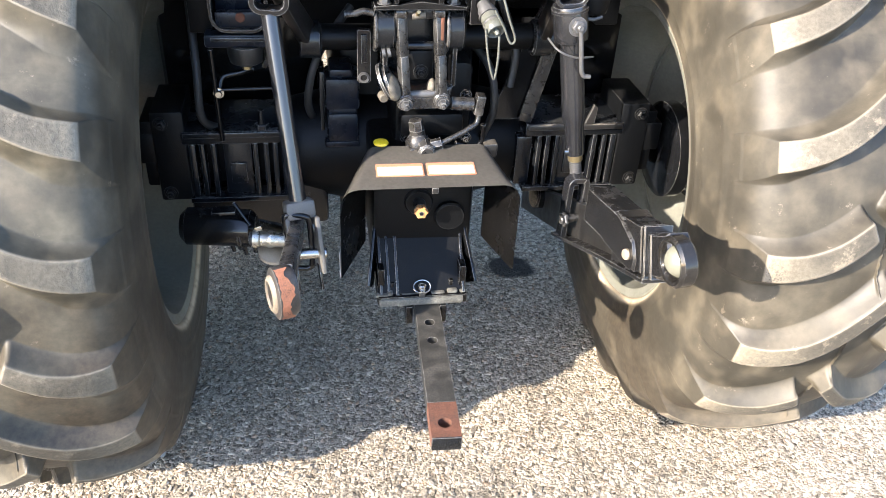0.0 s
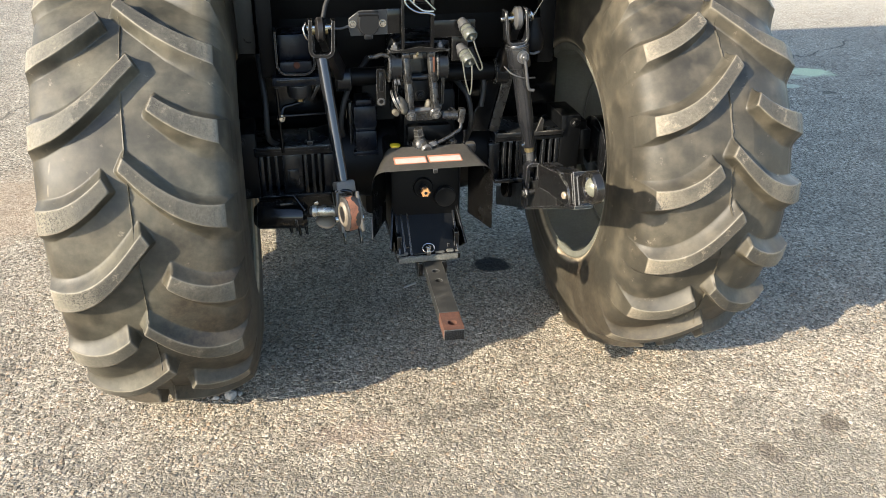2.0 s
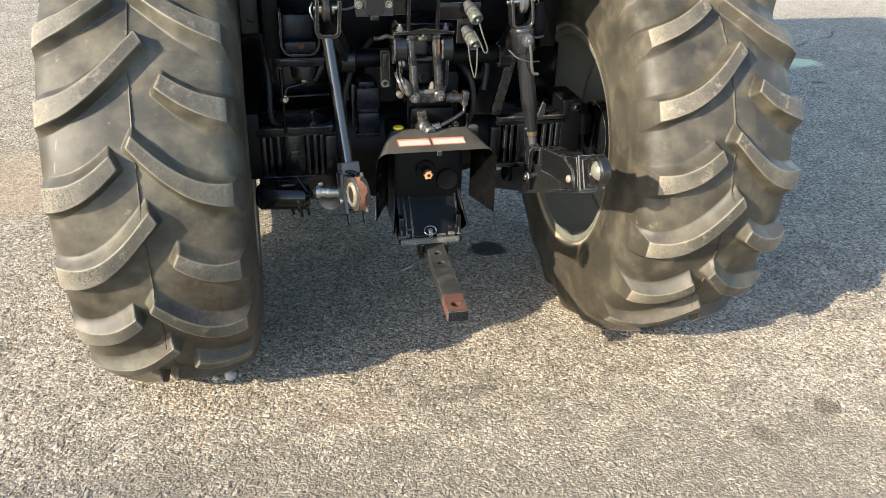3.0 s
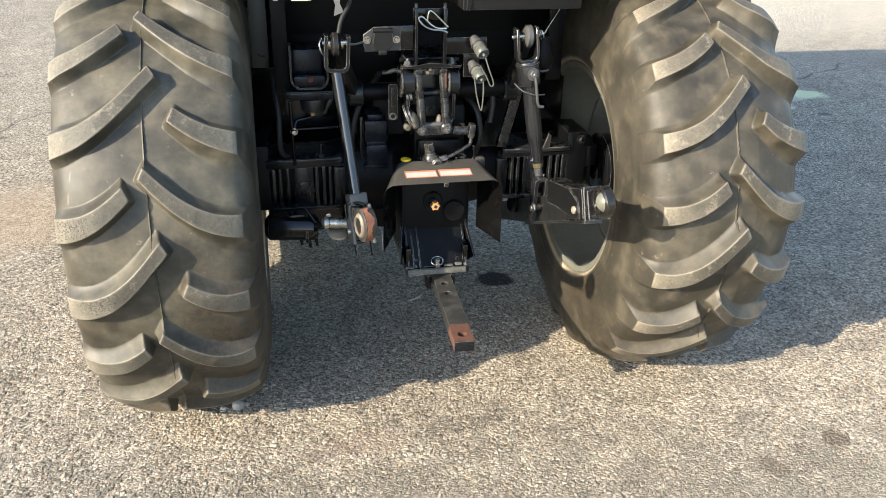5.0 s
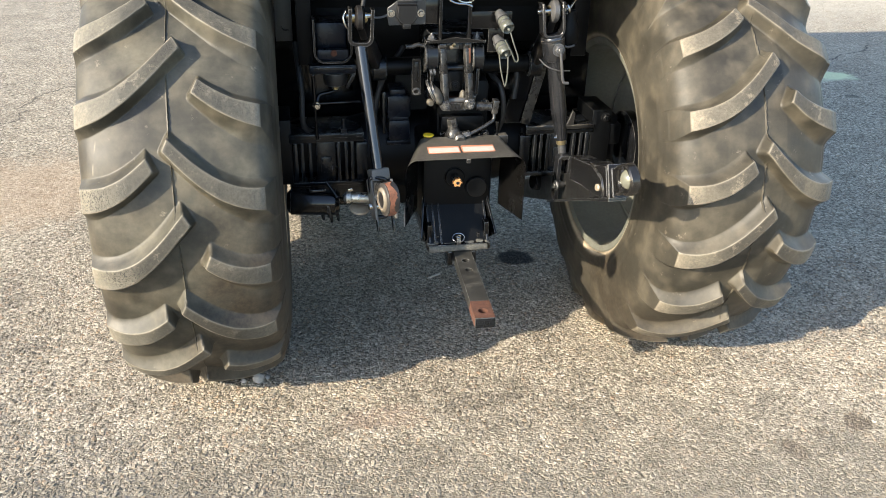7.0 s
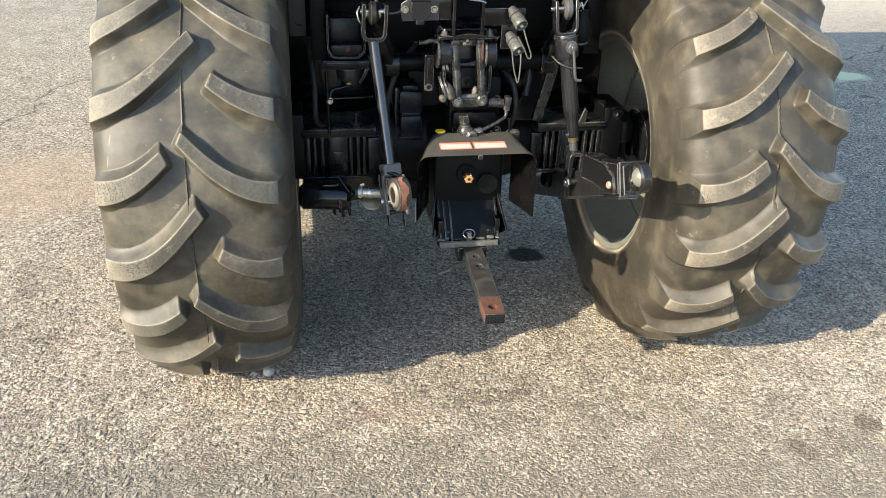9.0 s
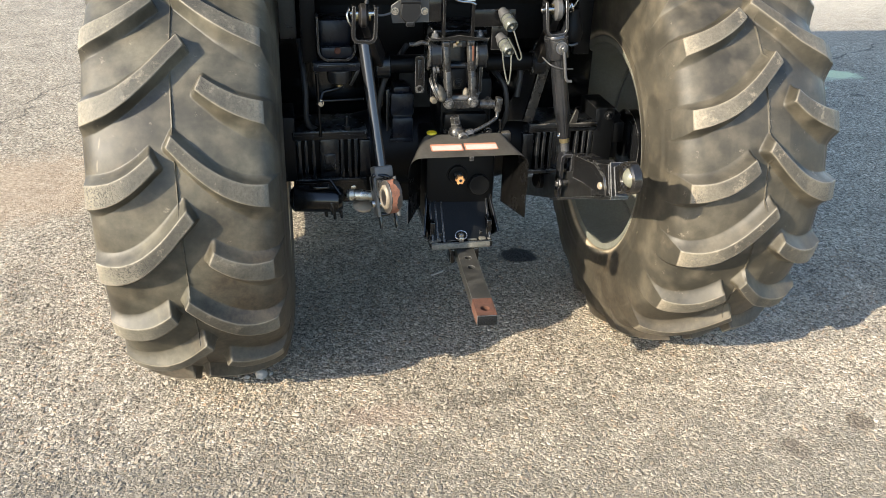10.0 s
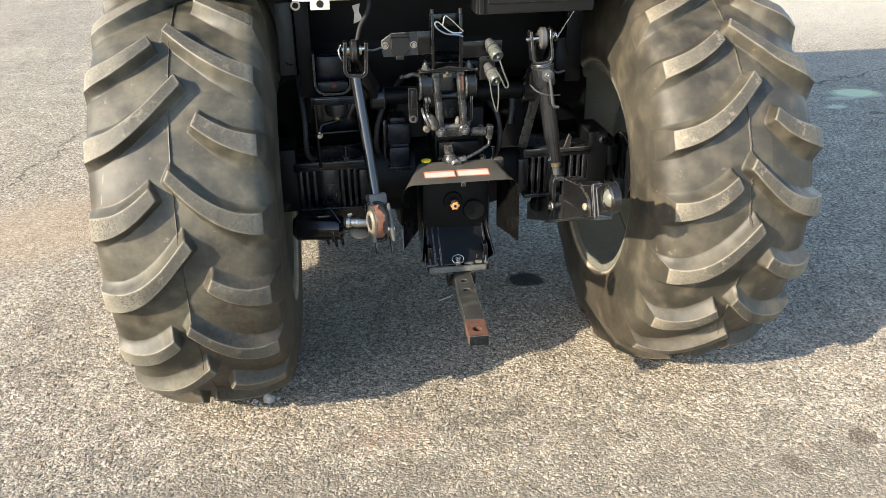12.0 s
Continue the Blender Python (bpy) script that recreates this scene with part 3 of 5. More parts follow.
def build_tyre(side, phase):
    """side: -1 left, 1 right. phase: where the long inner bars begin, in degrees."""
    half = tyre_profile()
    half = half[:1] + [(0.0007, 0.618), (0.0014, 0.618)] + half[1:]
    prof = [(-a, b) for a, b in half[:0:-1]] + half
    S, R = np.array([p[0] for p in prof]), np.array([p[1] for p in prof])
    dS, dR = np.gradient(S), np.gradient(R)
    ln = np.hypot(dS, dR)
    nS, nR = -dR / ln, dS / ln
    th = np.concatenate([np.arange(-100, -72, 1.0), np.arange(-72, 84, 0.15), np.arange(84, 260, 1.0)])
    n = len(th)
    T, SS = np.meshgrid(th, S, indexing="ij")
    _, RR = np.meshgrid(th, R, indexing="ij")
    grid_s = np.array([-0.06, -0.035, 0.0, 0.045, 0.11, 0.16, 0.207, 0.25])
    grid_f = np.array([19.5, 17.0, 13.3, 9.4, 5.4, 3.7, 3.0, 2.8])
    rounder = (SS > 0) & (side > 0)                                             # the outer shoulder of the right tyre is the rounder one
    RR = RR - np.where(rounder, np.interp(np.abs(SS), [0.06, 0.09, 0.12, 0.15, 0.18, 0.202, 0.219, 0.231, 0.24], [0, 0.0045, 0.0085, 0.0135, 0.020, 0.024, 0.020, 0.008, 0]), 0)
    D, E = np.full_like(T, -1.0), np.full_like(T, -1.0)
    rng = np.random.RandomState(4 + side)
    for sgn in (-1, 1):
        sp = SS * sgn
        bend = np.polyfit(grid_s, grid_f, 4)
        centre = np.polyval(bend, sp)
        slope = np.polyval(np.polyder(bend), sp) * math.pi / 180 * 0.62
        cosine = 1 / np.sqrt(1 + slope ** 2)
        halfw = np.interp(sp, [-0.05, 0.05, 0.15, 0.207], [0.021, 0.0205, 0.0215, 0.026])
        inner = sgn == -side
        for k in range(20):
            long_bar = (k % 2 == 0) == inner
            a = phase + 18 * k + rng.uniform(-0.25, 0.25) - (1.15 if sgn > 0 else 0.0)
            d = (T - a - centre + 180) % 360 - 180
            perp = d * math.pi / 180 * 0.63 * cosine
            tip = (-0.030 if long_bar else 0.042) + (0.018 if sgn > 0 else 0.0)
            wide = np.interp(sp, [0.0, 0.06, 0.15, 0.20], [-0.011, -0.004, 0.006, 0.008] if sgn > 0 else [-0.009, -0.004, 0.008, 0.009] if side < 0 else [-0.007, -0.001, 0.004, 0.004])    # narrow at the nose, broad at the shoulder
            flank = np.where(perp > 0, halfw - perp, halfw + wide + perp)
            end = (sp - tip) - 0.35 * d * math.pi / 180 * 0.6
            stop = 0.2115 if sgn == side else 0.199
            near = np.minimum(np.minimum(flank, end), stop - sp)                      # plain distance inside the bar's outline
            # the sides sink in hollow slopes, steeper towards the nose
            if sgn > 0:
                upper, lower = 0.36, np.interp(sp, [0.03, 0.10, 0.16], [0.6, 0.28, 0.17])
            else:
                upper, lower = 0.30, np.interp(sp, [0.05, 0.12, 0.18], [0.9, 0.55, 0.32])
            flank = np.where(flank < 0, flank * np.where(perp > 0, upper, lower), flank)
            end = np.where(end < 0, end * (1.3 if sgn < 0 else 0.8), end)
            soft = 0.006
            both = np.clip(0.5 + 0.5 * (end - flank) / soft, 0, 1)
            dist = end + (flank - end) * both - soft * both * (1 - both)                 # rounded corner at the tip
            dist = np.minimum(dist, np.where(sp > stop, (stop - sp) * (0.7 if sgn == side else 0.2), stop - sp))    # the end runs down into the side
            dist = np.where(RR < 0.50, -1, dist)
            D = np.maximum(D, dist)
            E = np.maximum(E, np.where(RR < 0.50, -1, near))
    u = np.clip((D + 0.0085) / 0.0085, 0, 1)
    H = u ** 1.9                                                                # a fillet at the foot, then a steep wall
    crown = np.clip(D / 0.003, 0, 1)
    H = H - 0.05 * (1 - crown) ** 2                                             # worn crest
    lift = np.maximum(H, 0) * LUG * (1 + np.where(rounder, 0.24, -0.24) * np.clip((np.abs(SS) - 0.10) / 0.08, 0, 1))
    wob = np.sin(np.radians(T) * 61 + 2 * np.sin(np.radians(T) * 17)) * 0.5 + np.sin(np.radians(T) * 233) * 0.5
    flash = np.exp(-((SS - 0.0004 * wob) / 0.0011) ** 2) * (0.0045 + 0.002 * wob) * np.clip(-E / 0.004 - 0.5, 0, 1)
    lift = lift + np.where(RR > 0.6, flash, 0)
    for r0, w, amount in ((0.490, 0.0035, 0.0015), (0.425, 0.004, 0.001), (0.395, 0.004, 0.002)):
        lift = lift + np.where(np.abs(SS) > 0.18, np.exp(-((RR - r0) / w) ** 2) * amount, 0)
    shoulder = np.clip((np.abs(SS) - 0.165) / 0.06, 0, 1)
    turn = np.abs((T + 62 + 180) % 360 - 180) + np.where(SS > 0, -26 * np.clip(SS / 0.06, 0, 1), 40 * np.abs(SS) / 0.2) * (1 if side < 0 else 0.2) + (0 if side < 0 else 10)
    dark_zone = np.clip((52 - turn) / 22, 0, 1)                                    # darkening painted into the colour towards the ground
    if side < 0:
        dark_zone = np.maximum(dark_zone, 0.32 * np.clip((-0.02 - SS) / 0.06, 0, 1) * np.clip(-E / 0.006, 0, 1))      # the outer half is darker too, between the bars
    # sunlit line of the inner bead edge, painted into the colour
    glint_scratch = np.exp(-((RR - 0.354) / 0.006) ** 2) * (SS * side < 0) * (np.abs(SS) > 0.2)
    if side < 0:      # a pale scratch down the outer edge
        line = SS + 0.178 + 0.004 * np.sin(np.radians(T) * 23) - 0.0006 * (T - 22)
        glint_scratch = np.maximum(glint_scratch, 0.32 * np.exp(-(line / 0.0012) ** 2) * np.clip(0.4 + np.sin(np.radians(T) * 75), 0, 1) * (np.abs(T - 22) < 7) * np.clip(-E / 0.01, 0, 1))
    NS = np.broadcast_to(nS, T.shape)
    NR = np.broadcast_to(nR, T.shape)
    outer = RR > 0.535
    X = SS + NS * lift * np.where(outer, 0.35, 1.0)
    RAD = RR + lift * np.where(outer, np.maximum(NR, 0.8), NR)
    ang = np.radians(T)
    x = side * WHEEL_X + X * np.where(SS < 0, 0.945, 1.0) if side < 0 else side * WHEEL_X + X
    y = AXLE_Y - RAD * np.cos(ang)
    z = AXLE_Z + RAD * np.sin(ang)
    squash = np.clip(0.06 - z, 0, 0.06) / 0.06
    x = x + np.sign(SS) * 0.012 * squash * (np.abs(SS) / 0.2)
    z = np.maximum(z, 0.0)
    verts = np.stack([x, y, z], -1).reshape(-1, 3)
    m = len(S)
    i, j = np.meshgrid(np.arange(n), np.arange(m - 1), indexing="ij")
    i2 = (i + 1) % n
    faces = np.stack([i * m + j, i * m + j + 1, i2 * m + j + 1, i2 * m + j], -1).reshape(-1, 4)
    me = bpy.data.meshes.new("tyre")
    me.from_pydata(verts.tolist(), [], faces.tolist())
    for key, values in (("bar_edge", np.clip(E, -0.06, 0.03)), ("shoulder", shoulder), ("glint_scratch", glint_scratch), ("dark_zone", dark_zone), ("reach", np.abs(SS) / 0.2)):
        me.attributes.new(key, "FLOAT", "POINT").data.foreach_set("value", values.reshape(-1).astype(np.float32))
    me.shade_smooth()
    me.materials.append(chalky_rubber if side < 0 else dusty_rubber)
    return me


MARK_AT = Matrix.Translation((-0.567, 0.0115, 0.7765)) @ Matrix.Rotation(radians(26), 4, "Z") @ Matrix.Rotation(radians(77), 4, "X") @ Matrix.Rotation(radians(-14), 4, "Z")


def wheel(side, phase):
    centre = Vector((side * WHEEL_X, AXLE_Y, AXLE_Z))
    inward = -side
    m = Matrix.Translation(centre) @ Matrix.Rotation(radians(90 * inward), 4, "Y")   # z towards the machine
    # drop-centre rim: a turned ring
    rings = [(0.222, 0.350), (0.227, 0.343), (0.222, 0.326), (0.19, 0.318), (0.11, 0.312), (0.07, 0.285), (-0.07, 0.285), (-0.11, 0.312), (-0.19, 0.318),
             (-0.222, 0.326), (-0.227, 0.343), (-0.222, 0.350), (-0.213, 0.347), (-0.210, 0.335), (-0.18, 0.328), (-0.11, 0.322), (-0.07, 0.296),
             (0.07, 0.296), (0.11, 0.322), (0.18, 0.328), (0.210, 0.335), (0.213, 0.347)]
    w = part("rear_wheel", lathe(rings, m, 72, closed=True), rim_paint, tractor, "dusty beige-grey steel rear wheel rim", 30)
    disc = [(0.06, 0.29), (0.065, 0.27), (0.03, 0.23), (-0.02, 0.19), (-0.03, 0.08), (-0.042, 0.08), (-0.032, 0.195), (0.018, 0.235), (0.05, 0.275), (0.05, 0.29)]
    part("wheel_disc", lathe(disc, m, 64, closed=True), rim_paint, w)
    hub = lathe([(-0.09, 0.085), (0.02, 0.09), (0.025, 0.115), (0.06, 0.118), (0.066, 0.100), (0.100, 0.096), (0.106, 0.112), (0.138, 0.112), (0.146, 0.100), (0.150, 0.06)], m, 48)
    part("hub", hub, satin_black, w, "black axle hub with wheel bolts")
    for i in range(8):
        a = 2 * math.pi * i / 8 + 0.2
        p = m @ Vector((0.135 * math.cos(a), 0.135 * math.sin(a), -0.043))
        part("wheel_bolt", bolt(p, m.to_3x3() @ Vector((0, 0, 1)), 0.014, 0.014), black_cast, w)
    me = build_tyre(side, phase)
    ob = new("tyre", me)
    ob.parent = w
    ob["label"] = "dusty black rubber tyre with angled tread bars"
    if side < 0:      # a moulded mark on one bar end
        mark = bpy.data.curves.new("mark", "FONT")
        mark.body, mark.size, mark.extrude = "21", 0.022, 0.004
        raw = new("mark", mark)
        shape = bpy.data.meshes.new_from_object(raw)
        bpy.data.objects.remove(raw)
        shape.transform(MARK_AT)
        shape.materials.clear()
        shape.materials.append(chalk_mark)
        digits = new("moulded_mark", shape)
        digits.parent = ob
    return w


wheel(-1, 11.0)
wheel(1, 23.0)


# ---------------------------------------------------------------- axle and housings
def build_axle():
    bm = lathe([(-0.56, 0.075), (-0.47, 0.075), (-0.465, 0.085), (-0.30, 0.095), (-0.14, 0.13), (0.14, 0.13), (0.30, 0.095), (0.465, 0.085), (0.47, 0.075), (0.56, 0.075)],
               Matrix.Translation((0, 0.70, AXLE_Z)) @ Matrix.Rotation(radians(90), 4, "Y"), 40)
    axle = part("rear_axle_housing", bm, matte_black, tractor, "black cast axle housing with cooling ribs")
    for s in (-1, 1):
        part("arm_case", box((s * 0.36, 0.68, 0.635), (0.22, 0.14, 0.15), 0.008), matte_black, axle)
        part("ledge", box((s * 0.365, 0.645, 0.716), (0.225, 0.165, 0.030), 0.004), black_cast, axle)
        part("ledge_lip", box((s * 0.365, 0.560, 0.724), (0.215, 0.008, 0.012), 0.002), dusty_black if s > 0 else black_cast, axle)
        for x, w in ((0.458, 0.014), (0.438, 0.011), (0.415, 0.011), (0.329, 0.011), (0.307, 0.011), (0.288, 0.011)):
            part("rib", box((s * x, 0.600, 0.638), (w, 0.07, 0.126), 0.003), black_cast, axle)
        part("rib_block", box((s * 0.367, 0.606, 0.638), (0.060, 0.06, 0.124), 0.005), black_cast, axle)
        part("block_boss", box((s * 0.367, 0.574, 0.628), (0.034, 0.008, 0.050), 0.003), black_cast, axle)
        part("rib_block", box((s * 0.258, 0.610, 0.632), (0.036, 0.06, 0.120), 0.005), black_cast, axle)
        part("foot_rail", box((s * 0.365, 0.600, 0.570), (0.215, 0.08, 0.012), 0.002), black_cast, axle)
        part("end_flange", box((s * 0.500, 0.64, 0.672), (0.066, 0.15, 0.205), 0.006), matte_black, axle)
        part("flange_step", box((s * 0.540, 0.64, 0.676), (0.036, 0.13, 0.150), 0.006), matte_black, axle)
        part("flange_tooth", box((s * 0.550, 0.60, 0.690), (0.045, 0.06, 0.070), 0.008), matte_black, axle)
        for z in (0.590, 0.750):
            part("flange_bolt", bolt((s * 0.512, 0.565, z), (0, -1, 0), 0.011, 0.010), matte_black, axle)
    part("ledge_stud", rod((-0.312, 0.575, 0.728), (-0.312, 0.575, 0.772), 0.0085, 0.006, 12), black_cast, axle)
    part("stud_nut", rod((-0.312, 0.575, 0.730), (-0.312, 0.575, 0.742), 0.015, seg=6, bevel=0.001), black_cast, axle)
    return axle


build_axle()


def build_casing():
    c = part("transmission_case", box((0.0, 1.42, 0.66), (0.30, 1.5, 0.46), 0.03), matte_black, tractor, "black cast transmission case")
    cover = part("rear_cover", box((0.010, 0.53, 0.60), (0.21, 0.22, 0.26), 0.014), matte_black, c)
    part("round_cover", rod((0.065, 0.42, 0.60), (0.065, 0.405, 0.60), 0.032, seg=28, bevel=0.003), matte_black, c)
    part("shaft_seal", rod((0.0, 0.425, 0.632), (0.0, 0.412, 0.632), 0.030, seg=28, bevel=0.004), matte_black, c)
    part("lift_cover", box((0.04, 0.82, 0.95), (0.18, 0.36, 0.12), 0.02), black_cast, c)
    part("upper_case", box((0.035, 0.62, 0.80), (0.16, 0.24, 0.20), 0.02), matte_black, c)
    part("case_step", box((0.03, 0.50, 0.775), (0.13, 0.05, 0.05), 0.01), matte_black, c)
    for x, z in ((-0.075, 0.70), (0.095, 0.70), (-0.03, 0.705)):
        part("cover_bolt", bolt((x, 0.420, z), (0, -1, 0), 0.009, 0.007, 0.45), black_paint, c)
    for x, z in ((-0.03, 0.84), (0.10, 0.83), (-0.02, 0.74), (0.105, 0.735)):
        part("case_bolt", bolt((x, 0.50, z), (0, -1, 0), 0.009, 0.007, 0.45), black_paint, c)
    for pts in ([(0.13, 0.60, 0.90), (0.16, 0.55, 0.86), (0.17, 0.54, 0.78), (0.16, 0.58, 0.70)],
                [(-0.12, 0.66, 0.96), (-0.19, 0.60, 0.88), (-0.215, 0.60, 0.78), (-0.20, 0.66, 0.70)],
                [(0.19, 0.64, 0.98), (0.215, 0.58, 0.90), (0.205, 0.56, 0.82)],
                [(-0.44, 0.66, 0.98), (-0.43, 0.58, 0.86), (-0.43, 0.57, 0.76), (-0.40, 0.60, 0.72)]):
        part("hose", hose(pts, 0.0085, 12), rubber_black, c)
    return c


build_casing()


# ---------------------------------------------------------------- drawbar and its hanger
def build_drawbar_tip():
    m = pose(-0.0014, -0.033, 0.409, 0, 0, -2.4)
    body = holed_bar(0.053, 0.03, 0.085, [(0.034, 0.0125)], m)
    tip = part("drawbar_end", body, rust, tractor, "rusty orange end of the drawbar with a pin hole")
    part("end_face", box((0, 0, 0), (0.0535, 0.004, 0.0305), 0.0015, m @ Matrix.Translation((0, -0.001, 0))), black_cast, tip, "black cut end of the bar")
    main = holed_bar(0.053, 0.03, 0.62, [(0.258 - 0.085, 0.0105), (0.315 - 0.085, 0.0105)], m @ Matrix.Translation((0, 0.085, 0)))
    part("drawbar", main, bar_steel, tractor, "flat grey steel drawbar with two pin holes")


build_drawbar_tip()


def build_hanger():
    h = part("drawbar_hanger", box((0.005, 0.475, 0.437), (0.19, 0.27, 0.022), 0.004), black_paint, tractor, "black drawbar hanger with a dirty front lip")
    for s in (-1, 1):
        part("side_rib", box((0.005 + s * 0.086, 0.485, 0.47), (0.016, 0.25, 0.07), 0.004), black_paint, h)
        part("inner_rib", box((0.005 + s * 0.062, 0.485, 0.455), (0.010, 0.25, 0.03), 0.003), black_paint, h)
        part("guide", box((0.012 + s * 0.036, 0.355, 0.405), (0.016, 0.05, 0.046), 0.004), black_paint, h)
    part("front_lip", box((0.002, 0.346, 0.436), (0.178, 0.022, 0.018), 0.004), lip_dust, h, "dusty welded lip")
    for x, w, z in ((-0.082, 0.026, 0.447), (-0.066, 0.012, 0.452), (-0.02, 0.05, 0.444), (0.035, 0.030, 0.446), (0.066, 0.022, 0.450), (0.088, 0.014, 0.446)):
        part("weld_bead", box((0.003 + x, 0.352, z), (w, 0.014, 0.009), 0.004), lip_dust, h)
    part("hanger_web", box((0.005, 0.59, 0.50), (0.16, 0.03, 0.16), 0.006), black_cast, h)
    lo, hi = Vector((0.005, 0.356, 0.444)), Vector((0.003, 0.440, 0.560))
    slope = Matrix.Translation((lo + hi) / 2) @ aim(lo, hi)
    L = (hi - lo).length
    part("sloping_face", plate([(-0.094, -L / 2), (0.094, -L / 2), (0.084, L / 2), (-0.084, L / 2)], 0.012, slope @ Matrix.Rotation(radians(90), 4, "X"), 0.003), matte_black, h)
    for x in (-0.086, -0.070, -0.052, 0.088):
        part("face_rib", box((lo + hi) / 2 + Vector((x, -0.010, -0.006)), (0.007, 0.012, L * 0.97), 0.003, aim(lo, hi)), black_cast, h)
    for s in (-1, 1):
        p0, p1 = Vector((0.004 + s * 0.086, 0.440, 0.560)), Vector((0.005 + s * 0.108, 0.352, 0.440))
        part("side_wing", box((p0 + p1) / 2 + Vector((0, 0.024, 0.012)), (0.007, 0.062, (p1 - p0).length), 0.002, aim(p0, p1)), black_paint, h)
    pin = part("hitch_pin", rod((0.004, 0.352, 0.43), (0.004, 0.352, 0.470), 0.009, seg=16, bevel=0.002), bright_steel, h, "bright steel pin with a ring clip")
    part("pin_foot", box((0.003, 0.345, 0.452), (0.014, 0.014, 0.018), 0.002), bright_steel, h)
    loop = [(0.004 + 0.018 * math.cos(a), 0.352 + 0.010 * math.sin(a), 0.464 + 0.010 * math.sin(a)) for a in [i * math.pi / 6 for i in range(13)]]
    part("ring_clip", hose(loop, 0.0018, 8, 2), bright_steel, h)


build_hanger()


# ---------------------------------------------------------------- power take-off and its shield
def build_pto():
    p = part("pto_shaft", lathe([(0, 0.0105), (0.002, 0.0115), (0.014, 0.0115)], Matrix.Translation((0, 0.372, 0.632)) @ aim((0, 0, 0), (0, 1, 0)), 24), orange_paint, tractor, "rusty orange splined stub shaft")
    for i in range(6):
        a = i * math.pi / 3
        part("spline", box((0.0115 * math.cos(a), 0.380, 0.632 + 0.0115 * math.sin(a)), (0.005, 0.014, 0.005), 0.0012, Matrix.Rotation(-a, 4, "Y")), orange_paint, p)
    # rest of the shaft in black, painting in the dark of the recess
    part("shaded_neck", rod((0, 0.386, 0.632), (0, 0.415, 0.632), 0.0135, seg=20), black_cast, p)
    part("centre_hole", rod((0, 0.3715, 0.632), (0, 0.3705, 0.632), 0.005, seg=12), black_cast, p)
    return p


build_pto()


def shield_outline(w0, w1, top, low, r, n=6):
    """From the lower left edge up, over and down: (x, z)."""
    out = [(w0, low)]
    for i in range(n + 1):
        a = radians(180 - 90 * i / n)
        out.append((w0 + r + r * math.cos(a), top - r + r * math.sin(a)))
    for i in range(n + 1):
        a = radians(90 - 90 * i / n)
        out.append((w1 - r + r * math.cos(a), top - r + r * math.sin(a)))
    out.append((w1, low))
    return out


def build_shield():
    bm = bmesh.new()
    front = shield_outline(-0.165, 0.177, 0.738, 0.540, 0.036)
    back = shield_outline(-0.108, 0.140, 0.752, 0.532, 0.022)
    rows = []
    for k in range(5):
        u = k / 4
        rows.append([bm.verts.new((a[0] + (b[0] - a[0]) * u, 0.290 + 0.145 * u, a[1] + (b[1] - a[1]) * u)) for a, b in zip(front, back)])
    for a, b in zip(rows, rows[1:]):
        for i in range(len(a) - 1):
            bm.faces.new((a[i], a[i + 1], b[i + 1], b[i]))
    bmesh.ops.solidify(bm, geom=bm.faces[:], thickness=0.003)
    s = part("pto_shield", bm, guard_paint, tractor, "dusty black sheet-metal guard with warning labels", 35)
    tilt = math.atan2(0.752 - 0.738, 0.145)
    for x0, x1 in ((-0.094, -0.003), (0.003, 0.097)):
        lab = Matrix.Translation(((x0 + x1) / 2, 0.348, 0.7452)) @ Matrix.Rotation(tilt, 4, "X") @ Matrix.Rotation(radians(-1), 4, "Z")
        t = part("warning_label", plate(rounded(x1 - x0, 0.042, 0.003, 2), 0.0012, lab, 0), label_orange, s, "orange-edged white warning label")
        part("label_field", plate(rounded(x1 - x0 - 0.006, 0.027, 0.002, 2), 0.0012, lab @ Matrix.Translation((0, -0.004, 0.001)), 0), label_white, t)
    part("edge_tab", box((0.012, 0.292, 0.731), (0.012, 0.006, 0.012), 0.001), dusty_black, s)
    part("side_label", box((-0.1605, 0.311, 0.570), (0.0014, 0.040, 0.060), 0, Matrix.Rotation(radians(-21.5), 4, "Z")), label_white, s, "white and red label on the guard's edge")
    return s


build_shield()


# ---------------------------------------------------------------- lower links and lift rods
SIDE_ON = Matrix(((0, 0, 1, 0), (1, 0, 0, 0), (0, 1, 0, 0), (0, 0, 0, 1)))     # an outline's x and y become the world's y and z


def side_plate(outline, x0, x1, bevel=0.002):
    """A piece cut to a side-on outline of (y, z), from x0 to x1."""
    return plate(outline, x1 - x0, Matrix.Translation(((x0 + x1) / 2, 0, 0)) @ SIDE_ON, bevel)


